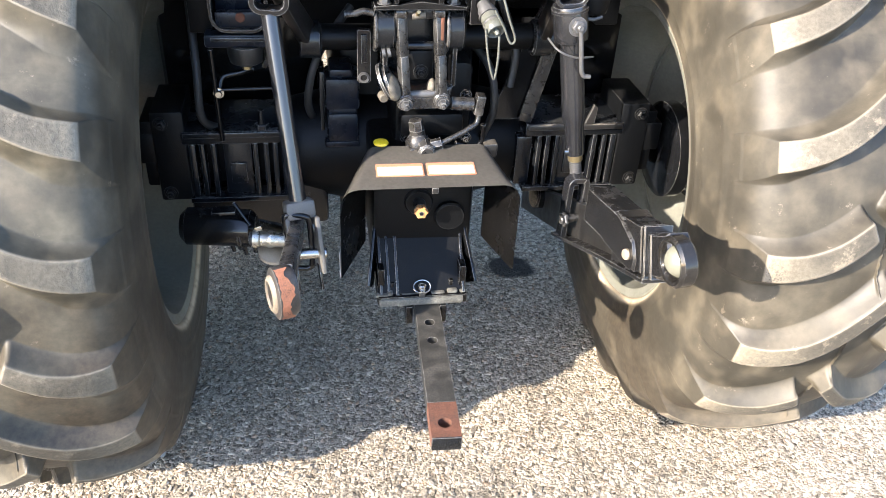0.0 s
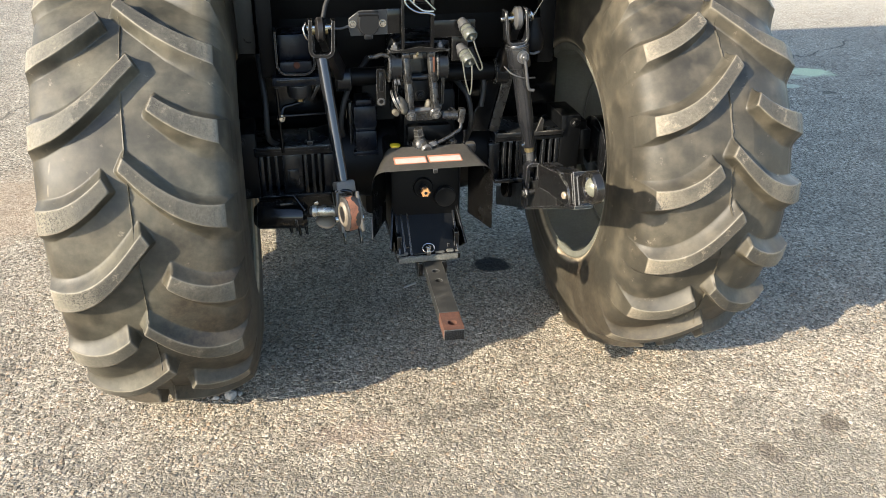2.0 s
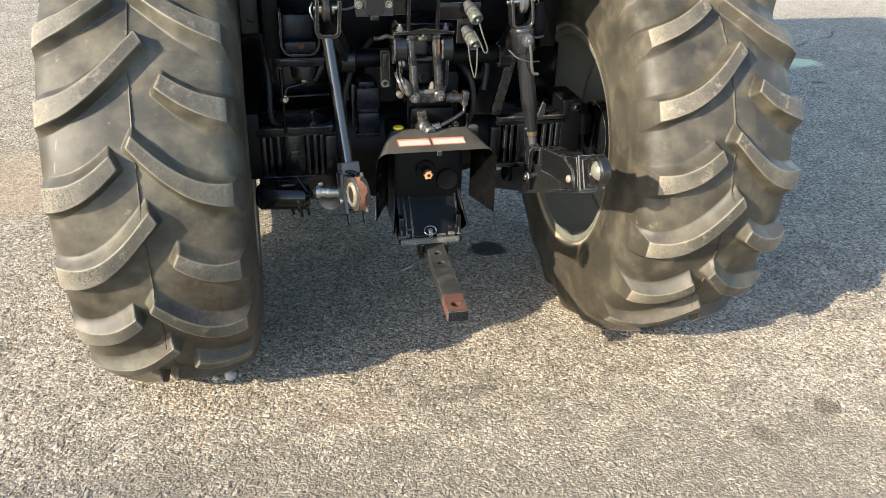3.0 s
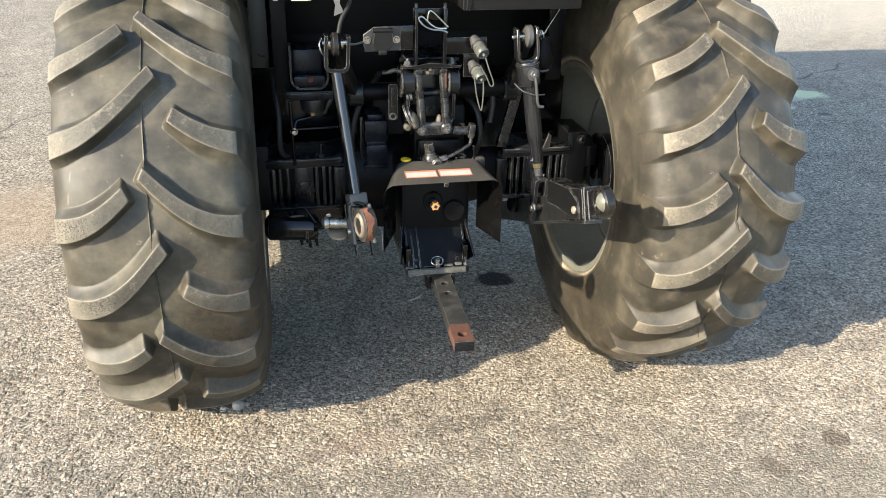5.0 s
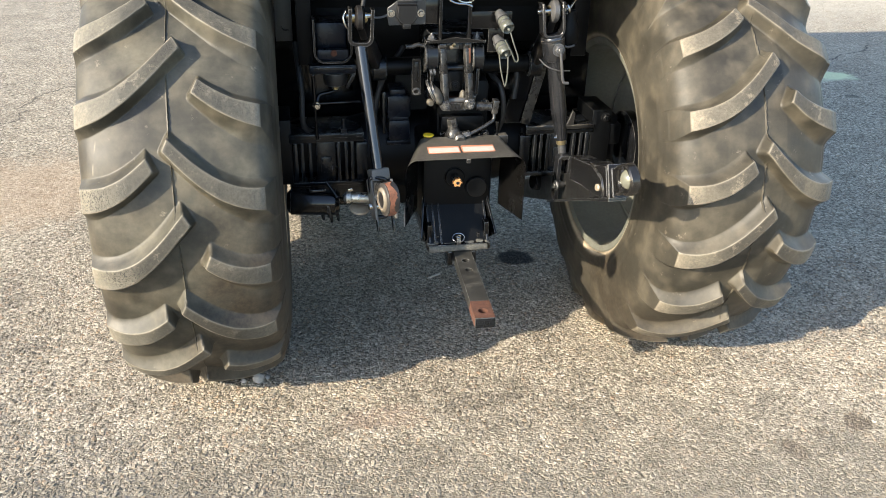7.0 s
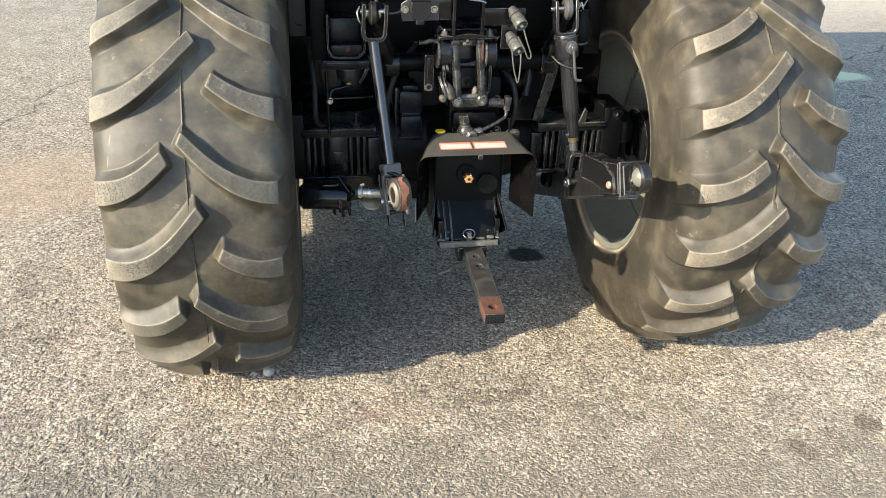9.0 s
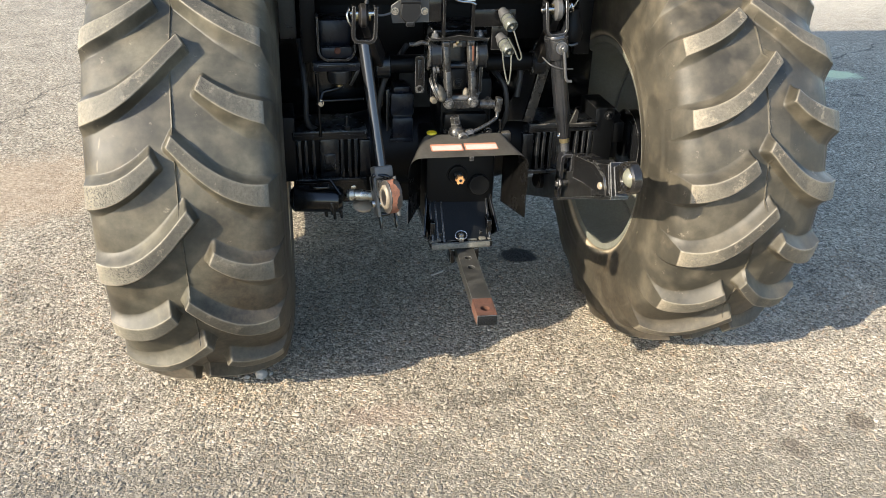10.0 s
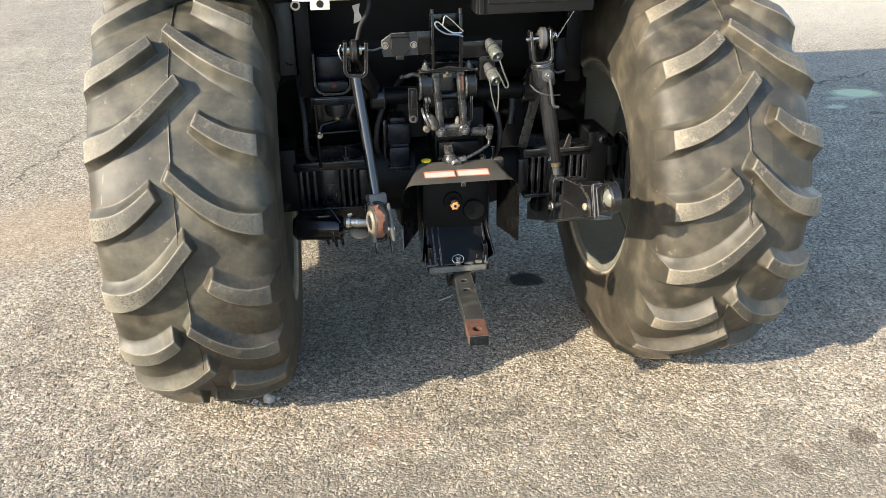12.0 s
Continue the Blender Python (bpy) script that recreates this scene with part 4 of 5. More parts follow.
def build_right_link():
    ball = Vector((0.302, -0.089, 0.816))
    bar = [(0.76, 0.40), (0.464, 0.518), (0.175, 0.652), (0.012, 0.726), (0.03, 0.762), (0.240, 0.704), (0.474, 0.600), (0.76, 0.47)]
    link = part("lower_link", side_plate(bar, 0.320, 0.336), bare_plate, tractor, "black lower hitch link with a bright ball end")
    part("foot_flange", side_plate([(0.431, 0.528), (0.142, 0.661), (-0.030, 0.734), (-0.028, 0.742), (0.142, 0.669), (0.431, 0.536)], 0.296, 0.344, 0.001), link_paint, link)
    sleeve = [(0.258, 0.747), (0.106, 0.777), (0.084, 0.779), (0.032, 0.772), (0.012, 0.748), (0.013, 0.726), (0.030, 0.720), (0.140, 0.697), (0.157, 0.704), (0.258, 0.672)]
    part("link_sleeve", side_plate(sleeve, 0.296, 0.350, 0.004), link_paint, link, "black link sleeve with a dusty top and rubbed edges")
    part("sleeve_lip", side_plate([(0.112, 0.776), (0.082, 0.7785), (0.080, 0.786), (0.112, 0.784)], 0.295, 0.351, 0.0015), link_paint, link)
    part("inner_tube", side_plate([(0.13, 0.768), (0.100, 0.781), (0.020, 0.812), (-0.012, 0.738), (0.11, 0.682)], 0.300, 0.345, 0.004), link_paint, link)
    part("tube_rim", side_plate([(0.016, 0.814), (0.006, 0.819), (-0.028, 0.740), (-0.018, 0.735)], 0.298, 0.347, 0.002), link_paint, link)
    part("socket_neck", side_plate([(0.004, 0.808), (-0.056, 0.846), (-0.100, 0.812), (-0.072, 0.770), (-0.040, 0.752), (-0.018, 0.746)], 0.303, 0.342, 0.005), link_paint, link)
    part("neck_rim", side_plate([(-0.006, 0.812), (-0.014, 0.817), (-0.046, 0.752), (-0.038, 0.747)], 0.3005, 0.344, 0.002), link_paint, link)
    m = Matrix.Translation(ball) @ Vector((1, 0.10, 0.04)).to_track_quat("Z", "Y").to_matrix().to_4x4()
    ring = lathe([(0.0, 0.030), (-0.001, 0.035), (0.003, 0.0395), (0.022, 0.0395), (0.026, 0.036), (0.026, 0.026), (0.012, 0.026)], m, 48, closed=True)
    part("ball_socket", ring, ring_steel, link, "shiny worn socket ring")
    dome = [(0.020 - 0.026 * math.cos(radians(q)), 0.0268 * math.sin(radians(q))) for q in range(8, 93, 12)]
    part("link_ball", lathe(dome + [(0.030, 0.0262)], m, 36), pale_ball, link, "pale worn ball")
    head = Matrix.Translation((0.2955, 0.041, 0.7425)) @ Vector((-1, -0.25, 0.1)).to_track_quat("Z", "Y").to_matrix().to_4x4()
    part("link_bolt", lathe([(-0.004, 0.0095), (0.004, 0.0095), (0.006, 0.0075), (0.0065, 0.003)], head, 28), cream_dust, link, "pale round bolt head")
    return link


build_right_link()


def build_left_link():
    a, b = Vector((-0.240, 0.72, 0.49)), Vector((-0.244, 0.30, 0.655))
    ball = Vector((-0.258, -0.088, 0.799))
    t, u = aim(a, b), aim(b, ball)
    d = (ball - b).normalized()
    link = part("lower_link", box((a + b) / 2, (0.020, 0.055, (b - a).length + 0.02), 0.004, t), black_paint, tractor, "black lower hitch link with a rusty ball end")
    part("link_end", box(b + d * 0.17, (0.022, 0.046, 0.36), 0.005, u), worn_black, link)
    ax = Vector((1, 0.34, 0.0)).normalized()
    ahead = Vector((0.34, -1, 0.0)).normalized()
    m = Matrix.Translation(ball) @ Matrix((ahead, Vector((0, 0, 1)) * 1.27, ax)).transposed().to_4x4()      # x out of the link's end, y up
    body = lathe([(-0.0145, 0.020), (-0.0150, 0.0275), (-0.0125, 0.0310), (0.008, 0.0320), (0.0150, 0.0285), (0.0165, 0.020)], m, 40)
    part("ball_socket", body, eye_steel, link, "scraped grey link eye with orange rust")
    # scale of rust on the rounded front of the eye, with a ragged outline
    bm, rows, rng = bmesh.new(), [], random.Random(5)
    for i in range(25):
        q = radians(-62 + 150 * i / 24)
        w0, w1 = -0.0115 + rng.uniform(0, 0.002), 0.004 + 0.004 * math.sin(i * 0.55) + rng.uniform(-0.002, 0.002)
        rows.append([bm.verts.new(m @ Vector((r * math.cos(q), r * math.sin(q), h))) for h, r in ((w0, 0.0316), ((w0 + w1) / 2, 0.0321), (w1, 0.0324))])
    for r0, r1 in zip(rows, rows[1:]):
        for k in range(2):
            bm.faces.new((r0[k], r0[k + 1], r1[k + 1], r1[k]))
    bmesh.ops.solidify(bm, geom=bm.faces[:], thickness=0.0006)
    part("rust_crust", bm, rust_scale, link, "flaking orange rust")
    ring = [(-0.0130, 0.0235), (-0.0170, 0.0225), (-0.0200, 0.0190), (-0.0200, 0.0162), (-0.010, 0.0135), (-0.010, 0.020)]
    part("link_ball", lathe(ring, m, 36, closed=True), ball_cream, link, "dusty cream ball")
    part("ball_bore", lathe([(-0.0110, 0.0003), (-0.0125, 0.009), (-0.0175, 0.0160)], m, 28), brown_cast, link, "dark brown bore")
    along = Matrix.Translation((-0.322, 0.302, 0.634)) @ Vector((1, -0.06, -0.05)).to_track_quat("Z", "Y").to_matrix().to_4x4()
    sleeve = [(-0.006, 0.006), (-0.006, 0.0165), (0.000, 0.0175), (0.006, 0.0165), (0.008, 0.0135), (0.020, 0.0140), (0.023, 0.0158), (0.030, 0.0160), (0.034, 0.0148), (0.058, 0.0145), (0.060, 0.010)]
    part("latch_sleeve", lathe(sleeve, along, 32), latch_steel, link, "scratched plated latch sleeve")
    part("latch_cap", lathe([(-0.014, 0.003), (-0.012, 0.013), (-0.005, 0.0155), (-0.003, 0.010)], along, 10), worn_black, link)
    part("latch_ear", box((-0.316, 0.300, 0.658), (0.014, 0.006, 0.010), 0.002, Matrix.Rotation(radians(-20), 4, "Y")), bright_steel, link)
    flat = Matrix.Translation((-0.293, 0.300, 0.600)) @ Matrix.Rotation(radians(8), 4, "Y") @ Matrix.Rotation(radians(14), 4, "X")
    part("latch_disc", lathe([(0.0085, 0.004), (0.008, 0.016), (0.004, 0.0265), (-0.001, 0.028), (-0.005, 0.024), (-0.008, 0.014)], flat, 32), cream_dust, link, "dusty cream latch disc")
    part("disc_foot", lathe([(-0.006, 0.016), (-0.014, 0.014), (-0.020, 0.009), (-0.020, 0.002)], flat, 20), brown_cast, link)
    return link


build_left_link()


def fork(c, width, height, bar, depth, turn=None):
    """A U of flat bar, open upwards, standing on c."""
    pts = []
    r = width * 0.3
    hw = width / 2
    pts += [(-hw, height), (-hw, r)]
    for i in range(1, 6):
        a = radians(180 + 90 * i / 6)
        pts.append((-hw + r + r * math.cos(a), r + r * math.sin(a)))
    pts.append((hw - r, 0))
    for i in range(1, 6):
        a = radians(270 + 90 * i / 6)
        pts.append((hw - r + r * math.cos(a), r + r * math.sin(a)))
    pts += [(hw, r), (hw, height)]
    bm = bmesh.new()
    loops = []
    for i, p in enumerate(pts):
        q0, q1 = pts[max(i - 1, 0)], pts[min(i + 1, len(pts) - 1)]
        d = Vector((q1[0] - q0[0], 0, q1[1] - q0[1])).normalized()
        nrm = Vector((-d.z, 0, d.x)) * (bar / 2)
        o = Vector((p[0], 0, p[1]))
        loops.append([bm.verts.new(o + nrm + Vector((0, -depth / 2, 0))), bm.verts.new(o - nrm + Vector((0, -depth / 2, 0))),
                      bm.verts.new(o - nrm + Vector((0, depth / 2, 0))), bm.verts.new(o + nrm + Vector((0, depth / 2, 0)))])
    for a, b in zip(loops, loops[1:]):
        for k in range(4):
            bm.faces.new((a[k], a[(k + 1) % 4], b[(k + 1) % 4], b[k]))
    bm.faces.new(loops[0][::-1])
    bm.faces.new(loops[-1])
    bmesh.ops.bevel(bm, geom=[e for e in bm.edges], offset=0.001, segments=1, affect="EDGES")
    bmesh.ops.transform(bm, matrix=Matrix.Translation(c) @ (turn or Matrix.Identity(4)), verts=bm.verts)
    return bm


def build_left_rod():
    top, low = Vector((-0.272, 0.400, 1.034)), Vector((-0.2405, 0.292, 0.718))
    r = part("lift_rod", rod(low, top, 0.0155, 0.0155, 32), rod_paint, tractor, "black round lift rod with a forked upper end and a lower yoke")
    part("fork", fork(top, 0.058, 0.092, 0.010, 0.034, Matrix.Rotation(radians(3), 4, "Y")), satin_black, r)
    p = top + Vector((0, 0, 0.072))
    part("fork_pin", rod(p + Vector((-0.036, 0, 0)), p + Vector((0.033, 0, 0)), 0.008, seg=14, bevel=0.002), bright_steel, r)
    part("pin_clip", hose([p + Vector((-0.036, -0.004, 0.014)), p + Vector((-0.043, -0.012, 0.0)), p + Vector((-0.040, -0.014, -0.018)), p + Vector((-0.033, -0.01, -0.028))], 0.0026, 8), bright_steel, r)
    d = (top - low).normalized()
    tilt = aim(low, top)
    part("yoke_head", box(low - d * 0.014, (0.054, 0.038, 0.034), 0.006, tilt), grey_yoke, r, "dusty grey yoke head")
    for x in (-0.027, 0.027):
        part("yoke_arm", box(low - d * 0.080 + Vector((x, -0.004, 0)), (0.009, 0.036, 0.110), 0.003, tilt), grey_yoke, r)
        part("arm_tail", box(low - d * 0.148 + Vector((x * 0.8, 0.004, 0)), (0.005, 0.014, 0.05), 0.001, tilt), satin_black, r)
    loop = [(-0.251, 0.640), (-0.259, 0.600), (-0.250, 0.588), (-0.228, 0.586), (-0.220, 0.597), (-0.220, 0.650), (-0.222, 0.690), (-0.230, 0.700), (-0.258, 0.704), (-0.265, 0.695), (-0.262, 0.660), (-0.251, 0.640)]
    part("yoke_loop", hose([(x, 0.268, z) for x, z in loop], 0.0055, 10, 4), satin_black, r, "black steel loop with bright edges")
    part("pin_head", rod((-0.221, 0.283, 0.668), (-0.203, 0.286, 0.668), 0.0125, seg=20, bevel=0.003), bright_steel, r, "bright worn pin head")
    part("yoke_pin", rod(low - d * 0.10 + Vector((-0.04, 0, 0)), low - d * 0.10 + Vector((0.04, 0, 0)), 0.010, seg=14, bevel=0.002), bright_steel, r)


def build_right_rod():
    top, low = Vector((0.262, 0.405, 1.035)), Vector((0.312, 0.395, 0.735))
    d = (top - low).normalized()
    turn = aim(low, top)
    r = part("levelling_rod", lathe([(0.010, 0.0140), (0.011, 0.0175), (0.016, 0.0185), (0.062, 0.0185), (0.072, 0.0198), (0.090, 0.0225), (0.100, 0.0230), (0.17, 0.0225), (0.245, 0.0215)], Matrix.Translation(low) @ turn, 36), rod_paint, tractor, "black levelling lift rod with a forked upper end")
    part("upper_head", lathe([(-0.060, 0.024), (-0.057, 0.031), (-0.052, 0.033), (0.003, 0.033), (0.008, 0.031), (0.010, 0.012)], Matrix.Translation(top) @ turn, 10), rod_paint, r, "black faceted head of the rod")
    part("head_collar", rod(top - d * 0.004, top + d * 0.003, 0.0350, seg=10, bevel=0.001), rod_paint, r)
    part("fork", fork(top + d * 0.010, 0.056, 0.092, 0.0075, 0.036, Matrix.Rotation(radians(-6), 4, "Y")), rod_paint, r)
    p = top + d * 0.078
    part("fork_pin", rod(p + Vector((-0.037, 0, -0.003)), p + Vector((0.044, 0, 0.004)), 0.008, seg=14, bevel=0.002), bright_steel, r)
    part("pin_ring", lathe([(-0.002, 0.011), (-0.002, 0.016), (0.002, 0.016), (0.002, 0.011)], Matrix.Translation(p + Vector((0.046, -0.006, 0.008))) @ Matrix.Rotation(radians(70), 4, "Y"), 20, closed=True), bright_steel, r)
    part("ring_band", rod(low - d * 0.004, low + d * 0.011, 0.0148, seg=24, bevel=0.001), yellow_zinc, r, "yellow zinc band")
    stem = part("threaded_stem", rod(low - d * 0.050, low, 0.0110, seg=18), grey_steel, r)
    for i in range(8):
        part("thread", rod(low - d * (0.010 + 0.005 * i), low - d * (0.0125 + 0.005 * i), 0.0120, seg=18), grey_steel, stem)
    part("stem_nib", rod(low + d * 0.018 + Vector((-0.024, -0.006, 0)), low + d * 0.018 + Vector((-0.016, -0.006, 0)), 0.0045, seg=10), bright_steel, r)
    c = low - d * 0.048
    swing = Matrix.Rotation(radians(6), 4, "Z") @ Matrix.Rotation(radians(180 + 1), 4, "Y")
    part("lower_fork", fork(c + Vector((-0.003, -0.02, 0.012)), 0.034, 0.132, 0.012, 0.026, swing), rod_paint, r)
    n = Vector((0.313, 0.352, 0.620))
    side = Vector((0.98, 0.18, 0)).normalized()
    part("lower_pin", rod(n - side * 0.032, n + side * 0.020, 0.009, seg=16, bevel=0.002), worn_black, r)
    for q, w in ((-0.026, 0.008), (0.012, 0.014)):
        part("pin_nut", rod(n + side * q, n + side * (q + w), 0.0155, seg=6, bevel=0.002), rod_paint, r)
    part("cotter", hose([n + side * 0.016 + Vector((0, -0.008, -0.012)), n + side * 0.014 + Vector((0, -0.012, -0.034)), n + side * 0.012 + Vector((0, -0.01, -0.050))], 0.0028, 8), grey_steel, r)
    part("adjusting_pin", bolt(top - d * 0.022 + Vector((0.004, -0.034, 0)), (0.1, -1, 0.1), 0.013, 0.009), grey_steel, r)
    part("crank_handle", hose([top + Vector((0.010, -0.045, -0.020)), top + Vector((0.016, -0.048, -0.06)), top + Vector((0.024, -0.048, -0.105)), top + Vector((0.040, -0.048, -0.112))], 0.0042, 10), grey_steel, r)
    part("tie_wire", hose([top + Vector((-0.034, 0.0, -0.055)), top + Vector((-0.022, -0.034, -0.066)), top + Vector((0.010, -0.038, -0.078)), top + Vector((0.050, -0.02, -0.084))], 0.002, 8), grey_steel, r)


build_left_rod()
build_right_rod()


def build_lift_arms():
    shaft = part("rock_shaft", rod((-0.205, 0.575, 0.925), (0.29, 0.575, 0.925), 0.026, seg=28, bevel=0.003), matte_black, tractor, "black lift shaft with two raised arms")
    for s, ball in ((-1, Vector((-0.272, 0.405, 1.10))), (1, Vector((0.262, 0.415, 1.11)))):
        root = Vector((-0.205 if s < 0 else 0.262, 0.565, 0.925))
        t = aim(root, ball)
        arm = part("lift_arm", box((root + ball) / 2, (0.026, 0.05, (ball - root).length), 0.008, t, taper=(1.0, 0.7)), brown_cast, shaft)
        part("arm_boss", rod(root + Vector((-0.022, 0, 0)), root + Vector((0.022, 0, 0)), 0.037, seg=28, bevel=0.004), black_cast, shaft)
        eye = lathe([(-0.013, 0.012), (-0.013, 0.022), (-0.006, 0.031), (0.006, 0.031), (0.013, 0.022), (0.013, 0.012)], Matrix.Translation(ball) @ Matrix.Rotation(radians(90), 4, "Y"), 28, closed=True)
        part("arm_eye", eye, grey_steel if s > 0 else brown_cast, shaft)
        part("eye_ball", rod(ball + Vector((-0.02, 0, 0)), ball + Vector((0.02, 0, 0)), 0.014, seg=18), yellow_zinc, shaft)


build_lift_arms()


# ---------------------------------------------------------------- top-link bracket
def build_top_bracket():
    b = part("top_link_bracket", box((-0.002, 0.52, 0.93), (0.15, 0.06, 0.19), 0.012), black_cast, tractor, "black cast top-link bracket with two dusty bars")
    sideways = Matrix(((0, 0, 1, 0), (1, 0, 0, 0), (0, 1, 0, 0), (0, 0, 0, 1)))
    for top, low in ((Vector((-0.041, 0.452, 1.016)), Vector((-0.0315, 0.430, 0.850))), (Vector((0.030, 0.452, 1.017)), Vector((0.039, 0.430, 0.852)))):
        d = (top - low).normalized()
        t = aim(low, top)
        mid = low + d * 0.085
        bar = part("bracket_bar", box((low + mid) / 2, (0.019, 0.020, 0.088), 0.005, t), worn_black, b, "dusty black bracket bar with worn edges")
        part("bar_upper", box((mid + top) / 2 + Vector((0, 0.002, 0)), (0.022, 0.018, (top - mid).length + 0.006), 0.006, t), worn_black, bar)
        part("bar_head", rod(top + Vector((-0.011, 0, -0.002)), top + Vector((0.011, 0, -0.002)), 0.013, seg=18, bevel=0.003), worn_black, bar)
        part("bar_eye", rod(low + Vector((0, 0.012, 0)), low + Vector((0, -0.010, -0.001)), 0.0165, seg=24, bevel=0.003), worn_black, bar)
        part("bar_washer", rod(low + Vector((0, -0.010, -0.001)), low + Vector((0, -0.013, -0.002)), 0.0145, seg=22, bevel=0.001), black_paint, bar)
        part("bar_bolt", bolt(low + Vector((0, -0.013, -0.002)), (0, -1, -0.15), 0.0095, 0.009), socket_grey, bar)
    part("rust_patch", box((0.0365, 0.4415, 0.990), (0.006, 0.003, 0.050), 0.001, Matrix.Rotation(radians(-8), 4, "X")), rust, b, "rusty spot on the bar")
    part("lower_web", plate([(-0.055, 0.872), (-0.044, 0.838), (-0.022, 0.826), (0.030, 0.826), (0.054, 0.838), (0.062, 0.872), (0.034, 0.868), (0.022, 0.848), (-0.012, 0.847), (-0.026, 0.868)], 0.016, upright(0, 0.449, 0), 0.003), worn_black, b)
    part("web_pin", rod((-0.02, 0.444, 0.857), (0.03, 0.444, 0.858), 0.008, seg=14), grey_steel, b)
    # dusty round bosses
    for c, r, a in ((Vector((-0.056, 0.436, 0.876)), 0.028, 62), (Vector((0.022, 0.456, 0.868)), 0.016, 100)):
        dome = [(r * math.sin(radians(q)) * 0.55, r * math.cos(radians(q))) for q in range(-80, 81, 20)]
        part("round_boss", lathe(dome, Matrix.Translation(c) @ Matrix.Rotation(radians(20), 4, "X") @ Matrix.Rotation(radians(a), 4, "Y"), 28), tan_cast, b, "dusty tan cast boss")
    for k, r in ((0.0, 0.036), (0.009, 0.032)):
        part("boss_ring", lathe([(-0.003, 0.022), (-0.003, r), (0.003, r), (0.003, 0.022)], Matrix.Translation((-0.068 + k, 0.444, 0.884)) @ Matrix.Rotation(radians(20), 4, "X") @ Matrix.Rotation(radians(62), 4, "Y"), 32, closed=True), worn_black, b)
    part("small_boss", rod((-0.074, 0.455, 0.853), (-0.071, 0.435, 0.853), 0.009, seg=18, bevel=0.002), tan_cast, b)
    # cheeks either side, with half-round fronts
    for x0, x1, z in ((-0.087, -0.049, 0.978), (0.047, 0.081, 0.975)):
        part("side_drum", rod((x0, 0.482, z), (x1, 0.482, z), 0.044, seg=32, bevel=0.004), black_cast, b)
        part("drum_rim", rod((x0 - 0.002, 0.482, z), (x0 + 0.005, 0.482, z), 0.0465, seg=32, bevel=0.002), worn_black, b)
        part("bracket_cheek", plate([(0.455, 0.868), (0.53, 0.862), (0.53, 1.02), (0.47, 1.022), (0.447, 0.99)], 0.010, Matrix.Translation(((x0 + x1) / 2, 0, 0)) @ sideways), gloss_black, b)
    part("top_plate", plate([(-0.090, 1.022), (0.078, 1.022), (0.080, 1.030), (0.030, 1.034), (-0.005, 1.040), (-0.04, 1.033), (-0.090, 1.031)], 0.05, upright(0, 0.458, 0), 0.002), black_paint, b)
    part("top_shadow_plate", box((-0.002, 0.46, 1.010), (0.07, 0.02, 0.02), 0.004), black_cast, b)
    for x in (-0.071, 0.055):
        part("plate_bolt", bolt((x, 0.447, 1.031), (0, 0, 1), 0.0095, 0.009, 0.5), grey_steel, b)
    part("grease_nipple", rod((-0.010, 0.447, 1.010), (-0.010, 0.432, 1.020), 0.005, 0.0035, seg=10), yellow_zinc, b)
    part("nipple_base", rod((-0.020, 0.447, 1.008), (0.004, 0.447, 1.011), 0.007, seg=12), tan_cast, b)
    part("cross_pin", rod((-0.05, 0.468, 0.945), (0.05, 0.468, 0.945), 0.008, seg=14), black_cast, b)
    part("inner_stop", box((0.002, 0.478, 0.905), (0.050, 0.02, 0.060), 0.006), matte_black, b)
    part("stop_bolt", bolt((0.002, 0.468, 0.893), (0, -1, 0), 0.011, 0.007, 0.5), matte_black, b)
    part("stub_pin", hose([(-0.090, 0.452, 1.012), (-0.108, 0.45, 1.016), (-0.125, 0.448, 1.012), (-0.143, 0.446, 1.012)], 0.006, 12), worn_black, b)
    part("side_pin", rod((0.058, 0.435, 0.841), (0.104, 0.433, 0.839), 0.013, seg=18, bevel=0.002), worn_black, b)
    part("side_stop", box((0.114, 0.432, 0.840), (0.018, 0.026, 0.040), 0.003, Matrix.Rotation(radians(8), 4, "Y")), worn_black, b)
    for x in (-0.071, -0.061):
        part("spring", lathe([(-0.003, 0.004), (-0.003, 0.009), (0.003, 0.009), (0.003, 0.004)], Matrix.Translation((x, 0.452, 0.938)) @ Matrix.Rotation(radians(80), 4, "Y"), 16, closed=True), grey_steel, b)
    sb = part("slotted_bar", plate(rounded(0.026, 0.104, 0.004), 0.012, pose(-0.104, 0.505, 0.912, 88, 0, -4), 0.002), black_paint, tractor, "black flat bar with a slot")
    part("slot_rim", lathe([(-0.002, 0.0065), (-0.002, 0.011), (0.002, 0.011), (0.002, 0.0065)], pose(-0.105, 0.497, 0.871, 90, 0, 0), 20, closed=True), grey_steel, sb)
    part("slot_groove", box((-0.104, 0.498, 0.928), (0.012, 0.004, 0.055), 0.001), black_cast, sb)


build_top_bracket()


